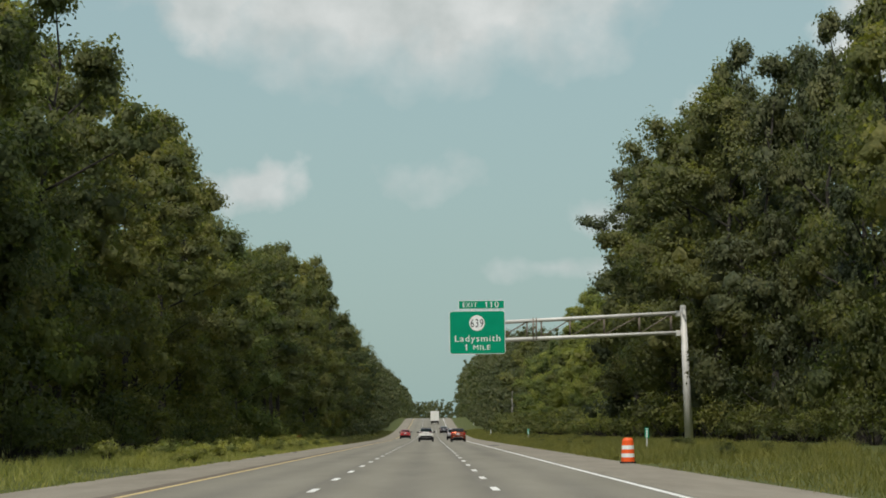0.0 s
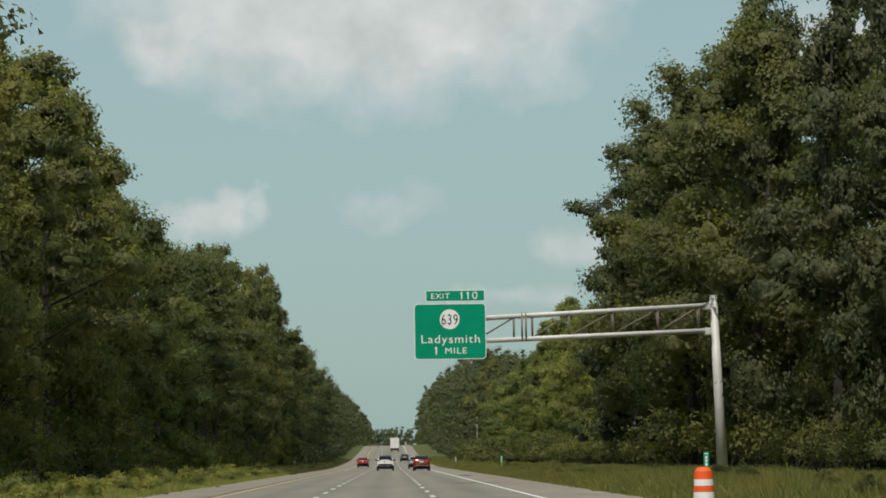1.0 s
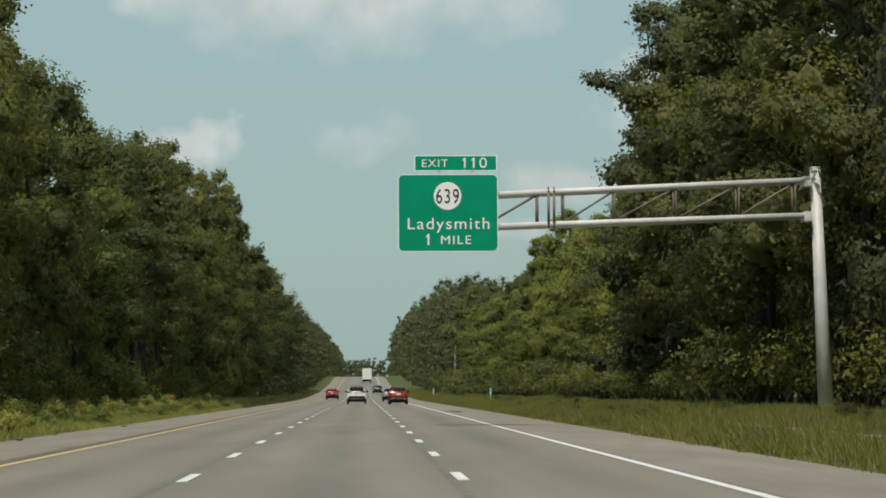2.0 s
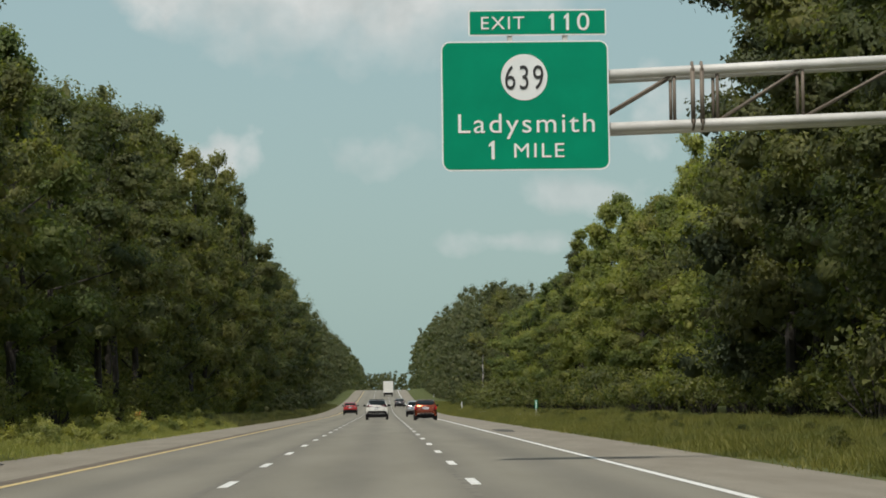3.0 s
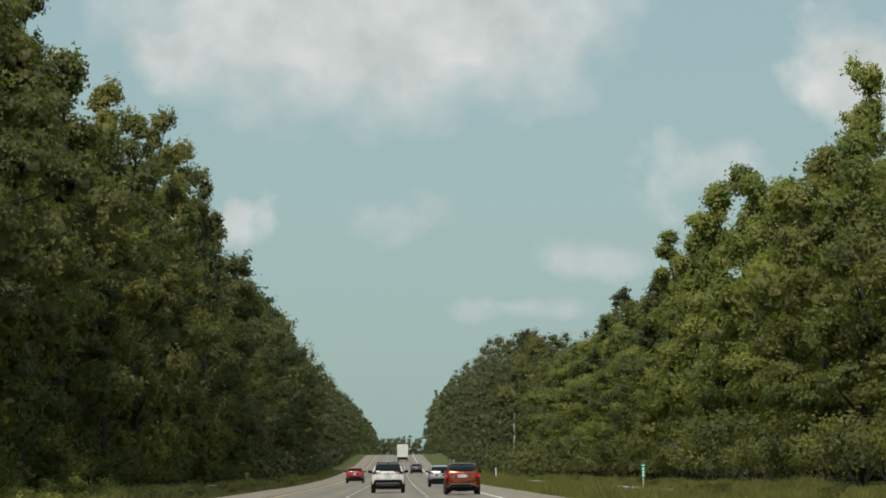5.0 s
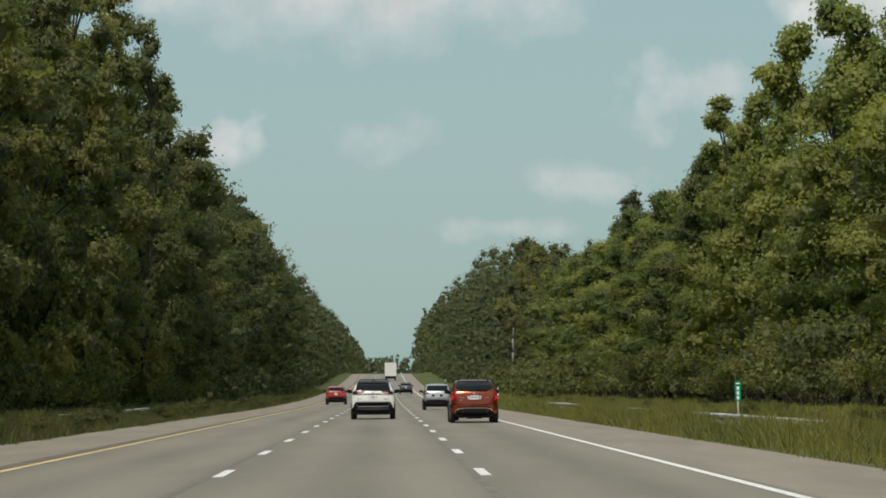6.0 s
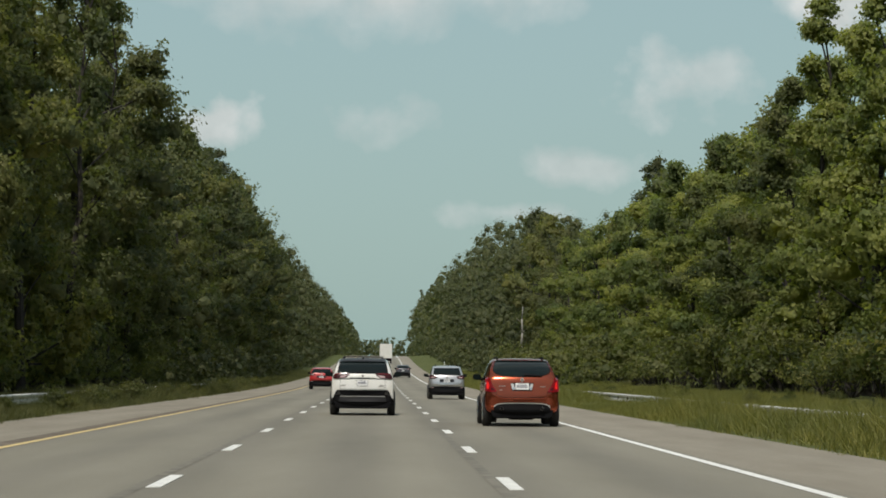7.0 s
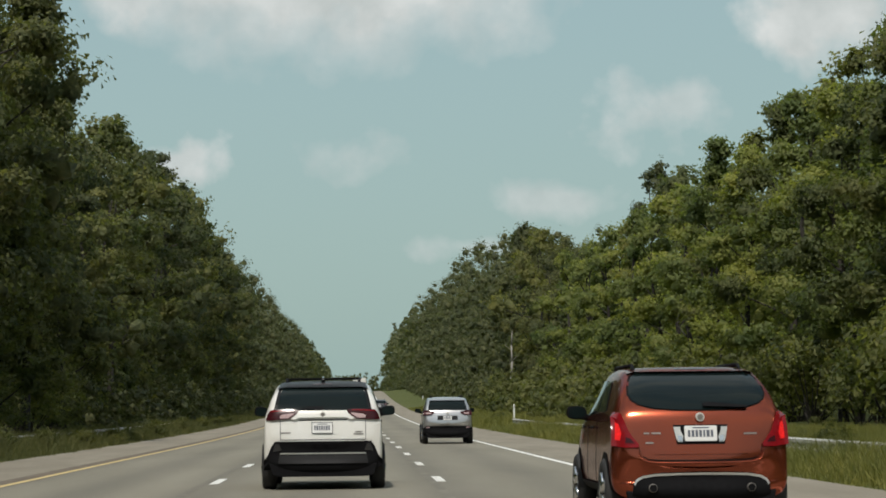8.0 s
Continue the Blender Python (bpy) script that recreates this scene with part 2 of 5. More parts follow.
def road_paint(name, colour):
    """Paint worn thin by tyres, with chips that show the asphalt."""
    made, tree, skin = material(name, 0.7, 0.0, 0.4)
    each = tree.nodes.new("ShaderNodeObjectInfo").outputs["Random"]
    worn = ramp(tree, grain(tree, 3.5, 5.0, 0.6, (1.0, 0.5, 1.0)), [(0.3, tuple(c * 0.80 for c in colour)), (0.62, colour)])
    worn = mixed(tree, 1.0, worn, ramp(tree, each, [(0.0, (0.90, 0.90, 0.89)), (1.0, (1.0, 1.0, 1.0))]), "MULTIPLY")
    chips = ramp(tree, grain(tree, 26.0, 4.0, 0.65), [(0.31, (1, 1, 1)), (0.37, (0, 0, 0))])
    tree.links.new(mixed(tree, chips, worn, (0.21, 0.195, 0.155)), skin.inputs["Base Color"])
    bump(tree, skin, grain(tree, 60.0, 2.0), 0.2, 0.005)
    return made


WHITE_PAINT = road_paint("road_paint_white", (0.83, 0.825, 0.78))
YELLOW_PAINT = road_paint("road_paint_yellow", (0.70, 0.545, 0.255))
SEAM = plain("joint_sealant", (0.180, 0.166, 0.132), 0.85, vary=0.3, scale=2.0)
WORN_EDGE = plain("worn_asphalt_edge", (0.150, 0.122, 0.090), 0.9, vary=0.3, scale=1.2)
GALVANISED = plain("galvanised_steel", (0.62, 0.61, 0.57), 0.55, 0.08, vary=0.14, scale=1.5)
RUSTY_STEEL = plain("weathered_steel", (0.20, 0.165, 0.13), 0.7, 0.2, vary=0.3, scale=2.0)
SIGN_GREEN = plain("sign_green", (0.001, 0.265, 0.142), 0.4, vary=0.08, scale=1.2, spec=0.12)
SIGN_WHITE = plain("sign_white", (0.82, 0.84, 0.82), 0.4, vary=0.04)
SIGN_BLACK = plain("sign_black", (0.03, 0.03, 0.03), 0.5)
BARREL_ORANGE = plain("barrel_orange", (0.88, 0.115, 0.016), 0.5, vary=0.08)
RUBBER = plain("rubber", (0.022, 0.022, 0.022), 0.75, vary=0.2)


# ---- building helpers ----
def part(name, bm, look_of, parent=None, label="", smooth=False):
    data = bpy.data.meshes.new(name)
    bm.to_mesh(data)
    bm.free()
    data.materials.append(look_of)
    if smooth:
        data.polygons.foreach_set("use_smooth", [True] * len(data.polygons))
    ob = new(name, data)
    if parent is not None:
        ob.parent = parent
    if label:
        ob["label"] = label
    return ob


def raw(name, points, faces, look_of, parent=None, smooth=False, normals=None):
    """One mesh from arrays: points (n, 3), faces (m, 3 or 4)."""
    points, faces = np.asarray(points, np.float32), np.asarray(faces, np.int32)
    data = bpy.data.meshes.new(name)
    data.vertices.add(len(points))
    data.vertices.foreach_set("co", points.ravel())
    data.loops.add(faces.size)
    data.loops.foreach_set("vertex_index", faces.ravel())
    data.polygons.add(len(faces))
    data.polygons.foreach_set("loop_start", np.arange(0, faces.size, faces.shape[1]))
    if smooth:
        data.polygons.foreach_set("use_smooth", [True] * len(faces))
    data.update(calc_edges=True)
    data.validate()
    if normals is not None:
        data.polygons.foreach_set("use_smooth", [True] * len(faces))
        data.normals_split_custom_set_from_vertices(normals.tolist())
    data.materials.append(look_of)
    ob = new(name, data)
    if parent is not None:
        ob.parent = parent
    return ob


def box(bm, x0, x1, y0, y1, z0, z1, edge=0.0):
    made = bmesh.ops.create_cube(bm, size=1.0)["verts"]
    for vert in made:
        vert.co = Vector((x0 + (vert.co.x + 0.5) * (x1 - x0), y0 + (vert.co.y + 0.5) * (y1 - y0), z0 + (vert.co.z + 0.5) * (z1 - z0)))
    if edge:
        lines = list({line for vert in made for line in vert.link_edges})
        bmesh.ops.bevel(bm, geom=lines, offset=edge, segments=2, affect="EDGES", profile=0.6)


def tube(bm, a, b, r0, r1=None, sides=12):
    a, b = Vector(a), Vector(b)
    turn = (b - a).to_track_quat("Z", "Y").to_matrix().to_4x4()
    made = bmesh.ops.create_cone(bm, cap_ends=True, segments=sides, radius1=r0, radius2=r0 if r1 is None else r1, depth=(b - a).length)
    bmesh.ops.transform(bm, matrix=Matrix.Translation((a + b) / 2) @ turn, verts=made["verts"])


def sweep(bm, path, deep, high, sides=10):
    """A continuous rounded ridge along a path that runs across, oval in section."""
    rings = []
    for n, p in enumerate(path):
        along = (path[min(n + 1, len(path) - 1)] - path[max(n - 1, 0)]).normalized()
        out = along.cross(Vector((0, 0, 1))).normalized()
        up = out.cross(along)
        taper = min(1.0, 0.25 + 0.25 * min(n, len(path) - 1 - n))
        rings.append([bm.verts.new(p + (out * math.cos(a) * deep + up * math.sin(a) * high) * taper) for a in (math.tau * k / sides for k in range(sides))])
    for one, two in zip(rings, rings[1:]):
        for k in range(sides):
            bm.faces.new((one[k], one[(k + 1) % sides], two[(k + 1) % sides], two[k]))
    bm.faces.new(rings[0][::-1])
    bm.faces.new(rings[-1])
    bmesh.ops.recalc_face_normals(bm, faces=bm.faces[:])


def prism(bm, outline, y0, y1):
    """An outline of (x, z) given a depth along y."""
    front = [bm.verts.new((x, y0, z)) for x, z in outline]
    back = [bm.verts.new((x, y1, z)) for x, z in outline]
    bm.faces.new(front)
    bm.faces.new(back[::-1])
    for n in range(len(outline)):
        m = (n + 1) % len(outline)
        bm.faces.new((front[m], front[n], back[n], back[m]))
    bmesh.ops.recalc_face_normals(bm, faces=bm.faces)


def rounded(x0, x1, z0, z1, r, steps=5):
    out = []
    for cx, cz, start in ((x1 - r, z0 + r, -90), (x1 - r, z1 - r, 0), (x0 + r, z1 - r, 90), (x0 + r, z0 + r, 180)):
        for n in range(steps + 1):
            a = radians(start + 90 * n / steps)
            out.append((cx + r * math.cos(a), cz + r * math.sin(a)))
    return out


def thing(name, label, category, group="", at=(0, 0, 0)):
    ob = new(name)
    ob.location = at
    return tagged(ob, label, category, group)


def rise(y):
    """The road climbs a long gentle hill far ahead."""
    if y < 800.0:
        return 2.2e-5 * max(0.0, y - 350.0) ** 2
    s = min(y, 1000.0) - 800.0
    return 4.455 + 0.0198 * s - 4.95e-5 * s * s


def ground_height(x, y):
    if x > 7.6:
        return rise(y) - 0.02 + 0.45 * min(1.0, max(0.0, x - 8.5) / 7.0) + 0.10 * noise.noise((x * 0.25, y * 0.1, 0))
    if x < -8.2:
        return rise(y) - 0.02 + 0.25 * min(1.0, max(0.0, -8.6 - x) / 4.0) + 0.10 * noise.noise((x * 0.25, y * 0.1, 3))
    return rise(y) - 0.10


# ---- ground and road ----
def strip(name, columns, rows, height, look_of, parent=None, smooth=True):
    points = [(x, y, height(x, y)) for y in rows for x in columns]
    wide = len(columns)
    faces = [(j * wide + i, j * wide + i + 1, (j + 1) * wide + i + 1, (j + 1) * wide + i)
             for j in range(len(rows) - 1) for i in range(wide - 1)]
    return raw(name, points, faces, look_of, parent, smooth)


LONG = [*range(-300, 0, 20), *range(0, 700, 5), *range(700, 1700, 25), 1700, 1900, 2200, 2600, 3200, 4000]
ground = strip("ground", [-2500, -900, -400, -200, -100, -60, -40, -30, -24, -20, -17, -15, -13, -12, -11, -10, -9.4, -8.8, -8.3, -8.15,
                          7.55, 7.7, 8.2, 8.8, 9.4, 10, 11, 12, 13, 14, 15, 16, 18, 20, 24, 30, 40, 60, 100, 200, 400, 900, 2500],
               LONG, ground_height, SOIL)
tagged(ground, "grassy earth verge and forest floor beside the highway", "ground", kind="structure")

EDGE_LEFT, EDGE_RIGHT = -5.26, 4.89
road = strip("road", [EDGE_LEFT - 0.25, -3.5, -1.83, 0, 1.83, 3.4, EDGE_RIGHT + 0.22], LONG, lambda x, y: rise(y), ASPHALT)
tagged(road, "grey worn asphalt highway lanes with tyre tracks", "road", kind="structure")
for name, columns in (("shoulder_left", [-8.2, -7, EDGE_LEFT - 0.25]), ("shoulder_right", [EDGE_RIGHT + 0.22, 6.2, 7.6])):
    side = strip(name, columns, LONG, lambda x, y: rise(y) - 0.004, SHOULDER)
    tagged(side, "brownish grey asphalt shoulder with gravel at its edge", "road shoulder", kind="structure")


def line(name, x, width, look_of, lift=0.006):
    ob = strip(name, [x - width / 2, x + width / 2], LONG, lambda px, y: rise(y) + lift, look_of, road)
    return ob


line("yellow_edge_line", EDGE_LEFT, 0.15, YELLOW_PAINT)
line("white_edge_line", EDGE_RIGHT, 0.15, WHITE_PAINT)
for x in (-1.83 - 0.16, 1.83 - 0.14):
    line("joint_line", x, 0.13, SEAM, 0.004)
line("joint_line", EDGE_LEFT - 0.27, 0.36, WORN_EDGE, 0.004)


def repair_patch(x, y, half, long):
    """A dark, ragged asphalt repair on the shoulder."""
    rng = random.Random(int(y))
    bm = bmesh.new()
    rim = [(x + half * math.cos(a) * rng.uniform(0.75, 1.15), y + long * math.sin(a) * rng.uniform(0.8, 1.1)) for a in [2 * math.pi * k / 22 for k in range(22)]]
    bm.faces.new([bm.verts.new((px, py, rise(py) + 0.004)) for px, py in rim])
    grown = bmesh.ops.extrude_face_region(bm, geom=bm.faces[:])
    for vert in (v for v in grown["geom"] if isinstance(v, bmesh.types.BMVert)):
        vert.co.z -= 0.02
    bmesh.ops.recalc_face_normals(bm, faces=bm.faces)
    part("repair_patch", bm, PATCH, road, "dark ragged asphalt repair")


PATCH = plain("fresh_asphalt", (0.075, 0.070, 0.060), 0.9, vary=0.25, scale=2.0, relief=0.3)
repair_patch(5.75, 209.0, 0.42, 6.5)


# ---- overhead sign ----
def lettering(text, width, height, centre_x, base_z, y, look_of, name="letter"):
    """Raised letters that face the traffic, fitted to a width and a capital height."""
    curve = bpy.data.curves.new(name, "FONT")
    curve.body, curve.extrude, curve.align_x, curve.offset = text, 0.006, "CENTER", 0.0
    curve.space_character = 1.16
    holder = bpy.data.objects.new(name, curve)
    scene.collection.objects.link(holder)
    bpy.context.view_layer.update()
    data = bpy.data.meshes.new_from_object(holder.evaluated_get(bpy.context.evaluated_depsgraph_get()))
    bpy.data.objects.remove(holder)
    co = np.empty(len(data.vertices) * 3)
    data.vertices.foreach_get("co", co)
    co = co.reshape(-1, 3)
    wide = co[:, 0].max() - co[:, 0].min()
    mid = (co[:, 0].max() + co[:, 0].min()) / 2
    out = np.stack([centre_x + (co[:, 0] - mid) * width / wide, y - co[:, 2], base_z + co[:, 1] * height / 0.70], 1)
    data.vertices.foreach_set("co", out.ravel())
    # one mesh for each character
    bm = bmesh.new()
    bm.from_mesh(data)
    bpy.data.meshes.remove(data)
    bm.verts.index_update()
    seen, groups = set(), []
    for start in bm.verts:
        if start in seen:
            continue
        stack, found = [start], []
        seen.add(start)
        while stack:
            vert = stack.pop()
            found.append(vert)
            for edge in vert.link_edges:
                other = edge.other_vert(vert)
                if other not in seen:
                    seen.add(other)
                    stack.append(other)
        groups.append((min(v.co.x for v in found), max(v.co.x for v in found), set(found)))
    groups.sort(key=lambda g: g[0])
    merged = []
    for low, high, found in groups:
        if merged and low < merged[-1][1] - 0.2 * (high - low):
            merged[-1] = (merged[-1][0], max(high, merged[-1][1]), merged[-1][2] | found)
        else:
            merged.append((low, high, found))
    made = []
    for _, _, found in merged:
        own, twin = bmesh.new(), {}
        for vert in sorted(found, key=lambda v: v.index):
            twin[vert] = own.verts.new(vert.co)
        for face in bm.faces:
            if face.verts[0] in found:
                own.faces.new([twin[v] for v in face.verts])
        made.append(part(name, own, look_of))
    bm.free()
    return made


def figure_one(centre_x, base_z, y, height):
    """A figure one with its flag, which the built-in face draws as a bare bar."""
    h, half = height, height * 0.085
    outline = [(half * 0.2 - half, 0), (half * 0.2 + half, 0), (half * 0.2 + half, h), (half * 0.2 - half * 0.2, h), (-h * 0.20, h * 0.80), (-h * 0.20, h * 0.66), (half * 0.2 - half, h * 0.76)]
    bm = bmesh.new()
    prism(bm, [(centre_x + a, base_z + b) for a, b in outline], y - 0.006, y + 0.004)
    return part("letter", bm, SIGN_WHITE)


SIGN_Y = 147.5


def build_sign():
    gantry = thing("sign_gantry", "pale galvanised cantilever gantry with one round post on the grass verge", "sign gantry", at=(15.35, SIGN_Y, 0.3))
    base = Vector((15.35, SIGN_Y, 0.3))

    def own(bm, name, look_of, label="", smooth=True):
        bmesh.ops.translate(bm, verts=bm.verts, vec=-base)
        return part(name, bm, look_of, gantry, label, smooth)

    bm = bmesh.new()
    tube(bm, (15.62, SIGN_Y, 0.05), (15.36, SIGN_Y, 8.36), 0.26, 0.17, 20)
    tube(bm, (15.36, SIGN_Y, 8.36), (15.36, SIGN_Y, 8.41), 0.18, 0.15, 20)
    own(bm, "post", GALVANISED)
    bm = bmesh.new()
    tube(bm, (15.62, SIGN_Y, -0.2), (15.62, SIGN_Y, 0.42), 0.42, 0.40, 20)
    own(bm, "footing", plain("concrete", (0.36, 0.35, 0.32), 0.9, vary=0.2, relief=0.3))
    near, far = SIGN_Y - 0.32, SIGN_Y + 0.32
    for name, z0, z1 in (("top_chord", 7.47, 7.95), ("bottom_chord", 6.46, 6.80)):
        for y in (near, far):
            bm = bmesh.new()
            tube(bm, (2.6, y, z0 - 0.05), (15.06, y, z1), 0.10, 0.10, 14)
            own(bm, name, GALVANISED)
    for x in (6.58, 6.76):
        bm = bmesh.new()
        tube(bm, (x, near - 0.09, 6.55), (x, near - 0.09, 7.62), 0.045, 0.045, 10)
        own(bm, "splice_bar", RUSTY_STEEL)
        for z in (7.62, 6.56):
            bm = bmesh.new()
            tube(bm, (x - 0.02, near, z), (x + 0.02, near, z), 0.15, 0.15, 14)
            own(bm, "flange", RUSTY_STEEL)

    def chord(x, top):
        k = (x - 2.6) / 12.46
        return (7.42 + 0.53 * k) if top else (6.41 + 0.39 * k)

    knots = [6.23, 7.07, 8.74, 10.74, 12.80, 14.65]
    for y in (near, far):
        for x in (4.5, *knots):
            bm = bmesh.new()
            tube(bm, (x, y, chord(x, False)), (x, y, chord(x, True)), 0.034, 0.034, 8)
            own(bm, "upright", RUSTY_STEEL)
        for a, b in ((4.5, 6.23), (7.07, 8.74), (8.74, 10.74), (10.74, 12.80), (12.80, 14.65)):
            bm = bmesh.new()
            tube(bm, (a, y, chord(a, False) + 0.05), (b, y, chord(b, True) - 0.05), 0.03, 0.03, 8)
            own(bm, "diagonal", RUSTY_STEEL)
    for x in (7.07, 8.74, 10.74, 12.80, 14.65):
        for top in (True, False):
            bm = bmesh.new()
            tube(bm, (x, near, chord(x, top)), (x, far, chord(x, top)), 0.028, 0.028, 8)
            own(bm, "cross_brace", RUSTY_STEEL)
    for z in (6.80, 7.95):
        bm = bmesh.new()
        box(bm, 14.92, 15.18, near - 0.1, far + 0.1, z - 0.20, z + 0.12, 0.015)
        own(bm, "saddle_plate", GALVANISED)

    # panels
    front = SIGN_Y - 0.52
    for name, x0, x1, z0, z1, r, label in (
            ("exit_sign", 1.69, 4.94, 5.65, 8.17, 0.18, "green highway guide sign with white border and lettering"),
            ("exit_number_tab", 2.23, 4.91, 8.27, 8.78, 0.04, "green exit number tab above the guide sign")):
        sign = thing(name, label, "road sign", at=(x0, front, z0))
        spot = Vector((x0, front, z0))

        def piece(bm, title, look_of, tag=""):
            bmesh.ops.translate(bm, verts=bm.verts, vec=-spot)
            return part(title, bm, look_of, sign, tag)

        bm = bmesh.new()
        prism(bm, rounded(x0, x1, z0, z1, r), front, front + 0.02)
        piece(bm, "border", SIGN_WHITE, "white reflective border")
        bm = bmesh.new()
        prism(bm, rounded(x0 + 0.03, x1 - 0.03, z0 + 0.03, z1 - 0.03, max(0.02, r - 0.03)), front - 0.004, front + 0.01)
        piece(bm, "panel", SIGN_GREEN)
        for x in ((x0 * 0.7 + x1 * 0.3), (x0 * 0.3 + x1 * 0.7)):
            bm = bmesh.new()
            box(bm, x - 0.05, x + 0.05, front + 0.022, front + 0.16, z0 + 0.05 if name == "exit_sign" else 8.08, z1 - 0.02, 0.008)
            piece(bm, "mounting_bracket", GALVANISED)
        face = front - 0.005
        if name == "exit_sign":
            bm = bmesh.new()
            made = bmesh.ops.create_cone(bm, cap_ends=True, segments=40, radius1=0.45, radius2=0.45, depth=0.006)
            bmesh.ops.transform(bm, matrix=pose(3.30, face - 0.003, 7.46, 90), verts=made["verts"])
            piece(bm, "route_shield", SIGN_WHITE, "white round route shield")
            for ob in (*lettering("639", 0.74, 0.47, 3.30, 7.225, face - 0.012, SIGN_BLACK, "route_digit"),
                       *lettering("Ladysmith", 2.64, 0.375, 3.33, 6.385, face - 0.004, SIGN_WHITE),
                       figure_one(2.67, 5.87, face - 0.004, 0.36),
                       *lettering("MILE", 0.97, 0.28, 3.57, 5.90, face - 0.004, SIGN_WHITE)):
                ob.parent, ob.location = sign, -spot
        else:
            for ob in (*lettering("EXIT", 0.84, 0.25, 2.90, 8.40, face - 0.004, SIGN_WHITE),
                       figure_one(3.86, 8.37, face - 0.004, 0.33), figure_one(4.15, 8.37, face - 0.004, 0.33), *lettering("0", 0.24, 0.34, 4.46, 8.37, face - 0.004, SIGN_WHITE)):
                ob.parent, ob.location = sign, -spot


build_sign()


# ---- trees ----
def diamonds(centres, size, rng, tilt=0.75, aspect=0.62, outward=None):
    """Small leaves about the given centres."""
    n = len(centres)
    way = rng.normal(size=(n, 3))
    way[:, 2] *= 0.6
    way /= np.linalg.norm(way, axis=1)[:, None] + 1e-9
    face = rng.normal(size=(n, 3)) * tilt + (outward if outward is not None else np.array([0, 0, 1.0]))
    face /= np.linalg.norm(face, axis=1)[:, None] + 1e-9
    side = np.cross(face, way)
    side /= np.linalg.norm(side, axis=1)[:, None] + 1e-9
    way = np.cross(side, face)
    length = size * rng.uniform(0.7, 1.2, (n, 1))
    tip = centres + way * length * 0.55
    left = centres - way * length * 0.35 + side * length * aspect * 0.55
    right = centres - way * length * 0.35 - side * length * aspect * rng.uniform(0.3, 0.7, (n, 1)) + face * length * 0.08
    points = np.stack([tip, left, right], 1).reshape(-1, 3)
    faces = np.arange(3 * n).reshape(-1, 3)
    turned = np.einsum("ij,ij->i", np.cross(left - tip, right - tip), face) < 0
    faces[turned] = faces[turned][:, ::-1]
    return points, faces


def soft_normals(ways, rng):
    """Shading that follows the clump a leaf belongs to."""
    way = ways / (np.linalg.norm(ways, axis=1)[:, None] + 1e-9) + rng.normal(size=ways.shape) * 0.13
    way /= np.linalg.norm(way, axis=1)[:, None]
    return np.repeat(way, 3, 0)


def ball(level):
    bm = bmesh.new()
    bmesh.ops.create_icosphere(bm, subdivisions=level, radius=1.0)
    bm.verts.index_update()
    points = np.array([v.co[:] for v in bm.verts])
    faces = np.array([[v.index for v in f.verts] for f in bm.faces])
    bm.free()
    return points, faces


BALL_COARSE = ball(1)


def leafy_cores(rng, centres, radii, model):
    """Uneven hearts of packed leaves inside the clumps: points, faces and outward ways."""
    unit, tris = model
    n, m = len(centres), len(unit)
    uneven = 1.0 + rng.normal(size=(n, m, 1)) * 0.28
    points = centres[:, None] + unit[None] * uneven * radii[:, None]
    ways = np.repeat((unit + np.array([0, 0, 0.2]))[None], n, 0) + rng.normal(size=(n, m, 3)) * 0.45
    ways /= np.linalg.norm(ways, axis=2)[:, :, None]
    faces = tris[None] + (np.arange(n) * m)[:, None, None]
    return points.reshape(-1, 3), faces.reshape(-1, 3), ways.reshape(-1, 3)


def crown_points(rng, lobes, per_lobe, per_clump, clump):
    """Leaf places and outward ways: clumps over the shells of overlapping lobes (centre, radii)."""
    places, ways = [], []
    for centre, radii in lobes:
        way = rng.normal(size=(per_lobe, 3))
        way[:, 2] = np.abs(way[:, 2]) * 1.0 - 0.42
        way /= np.linalg.norm(way, axis=1)[:, None]
        heart = centre + way * radii * rng.triangular(0.45, 1.0, 1.25, (per_lobe, 1))
        spread = rng.normal(size=(per_lobe, per_clump, 3)) * clump * np.array([1, 1, 0.55])
        places.append((heart[:, None] + spread).reshape(-1, 3))
        ways.append(np.repeat(way, per_clump, 0))
        # thin leafy shoots that stand out of the mass
        count = max(2, per_lobe // 4)
        aim = rng.normal(size=(count, 3)) * np.array([1, 1, 0.5]) + np.array([0, 0, 0.55])
        aim /= np.linalg.norm(aim, axis=1)[:, None]
        reach = np.linspace(0.9, 1.35, 8)[None, :, None] + rng.uniform(0, 0.45, (count, 1, 1)) * np.linspace(0, 1, 8)[None, :, None]
        shoot = centre + aim[:, None] * (radii * reach) + rng.normal(size=(count, 8, 3)) * 0.07
        places.append(shoot.reshape(-1, 3))
        ways.append(np.repeat(aim, 8, 0))
    return np.concatenate(places), np.concatenate(ways)


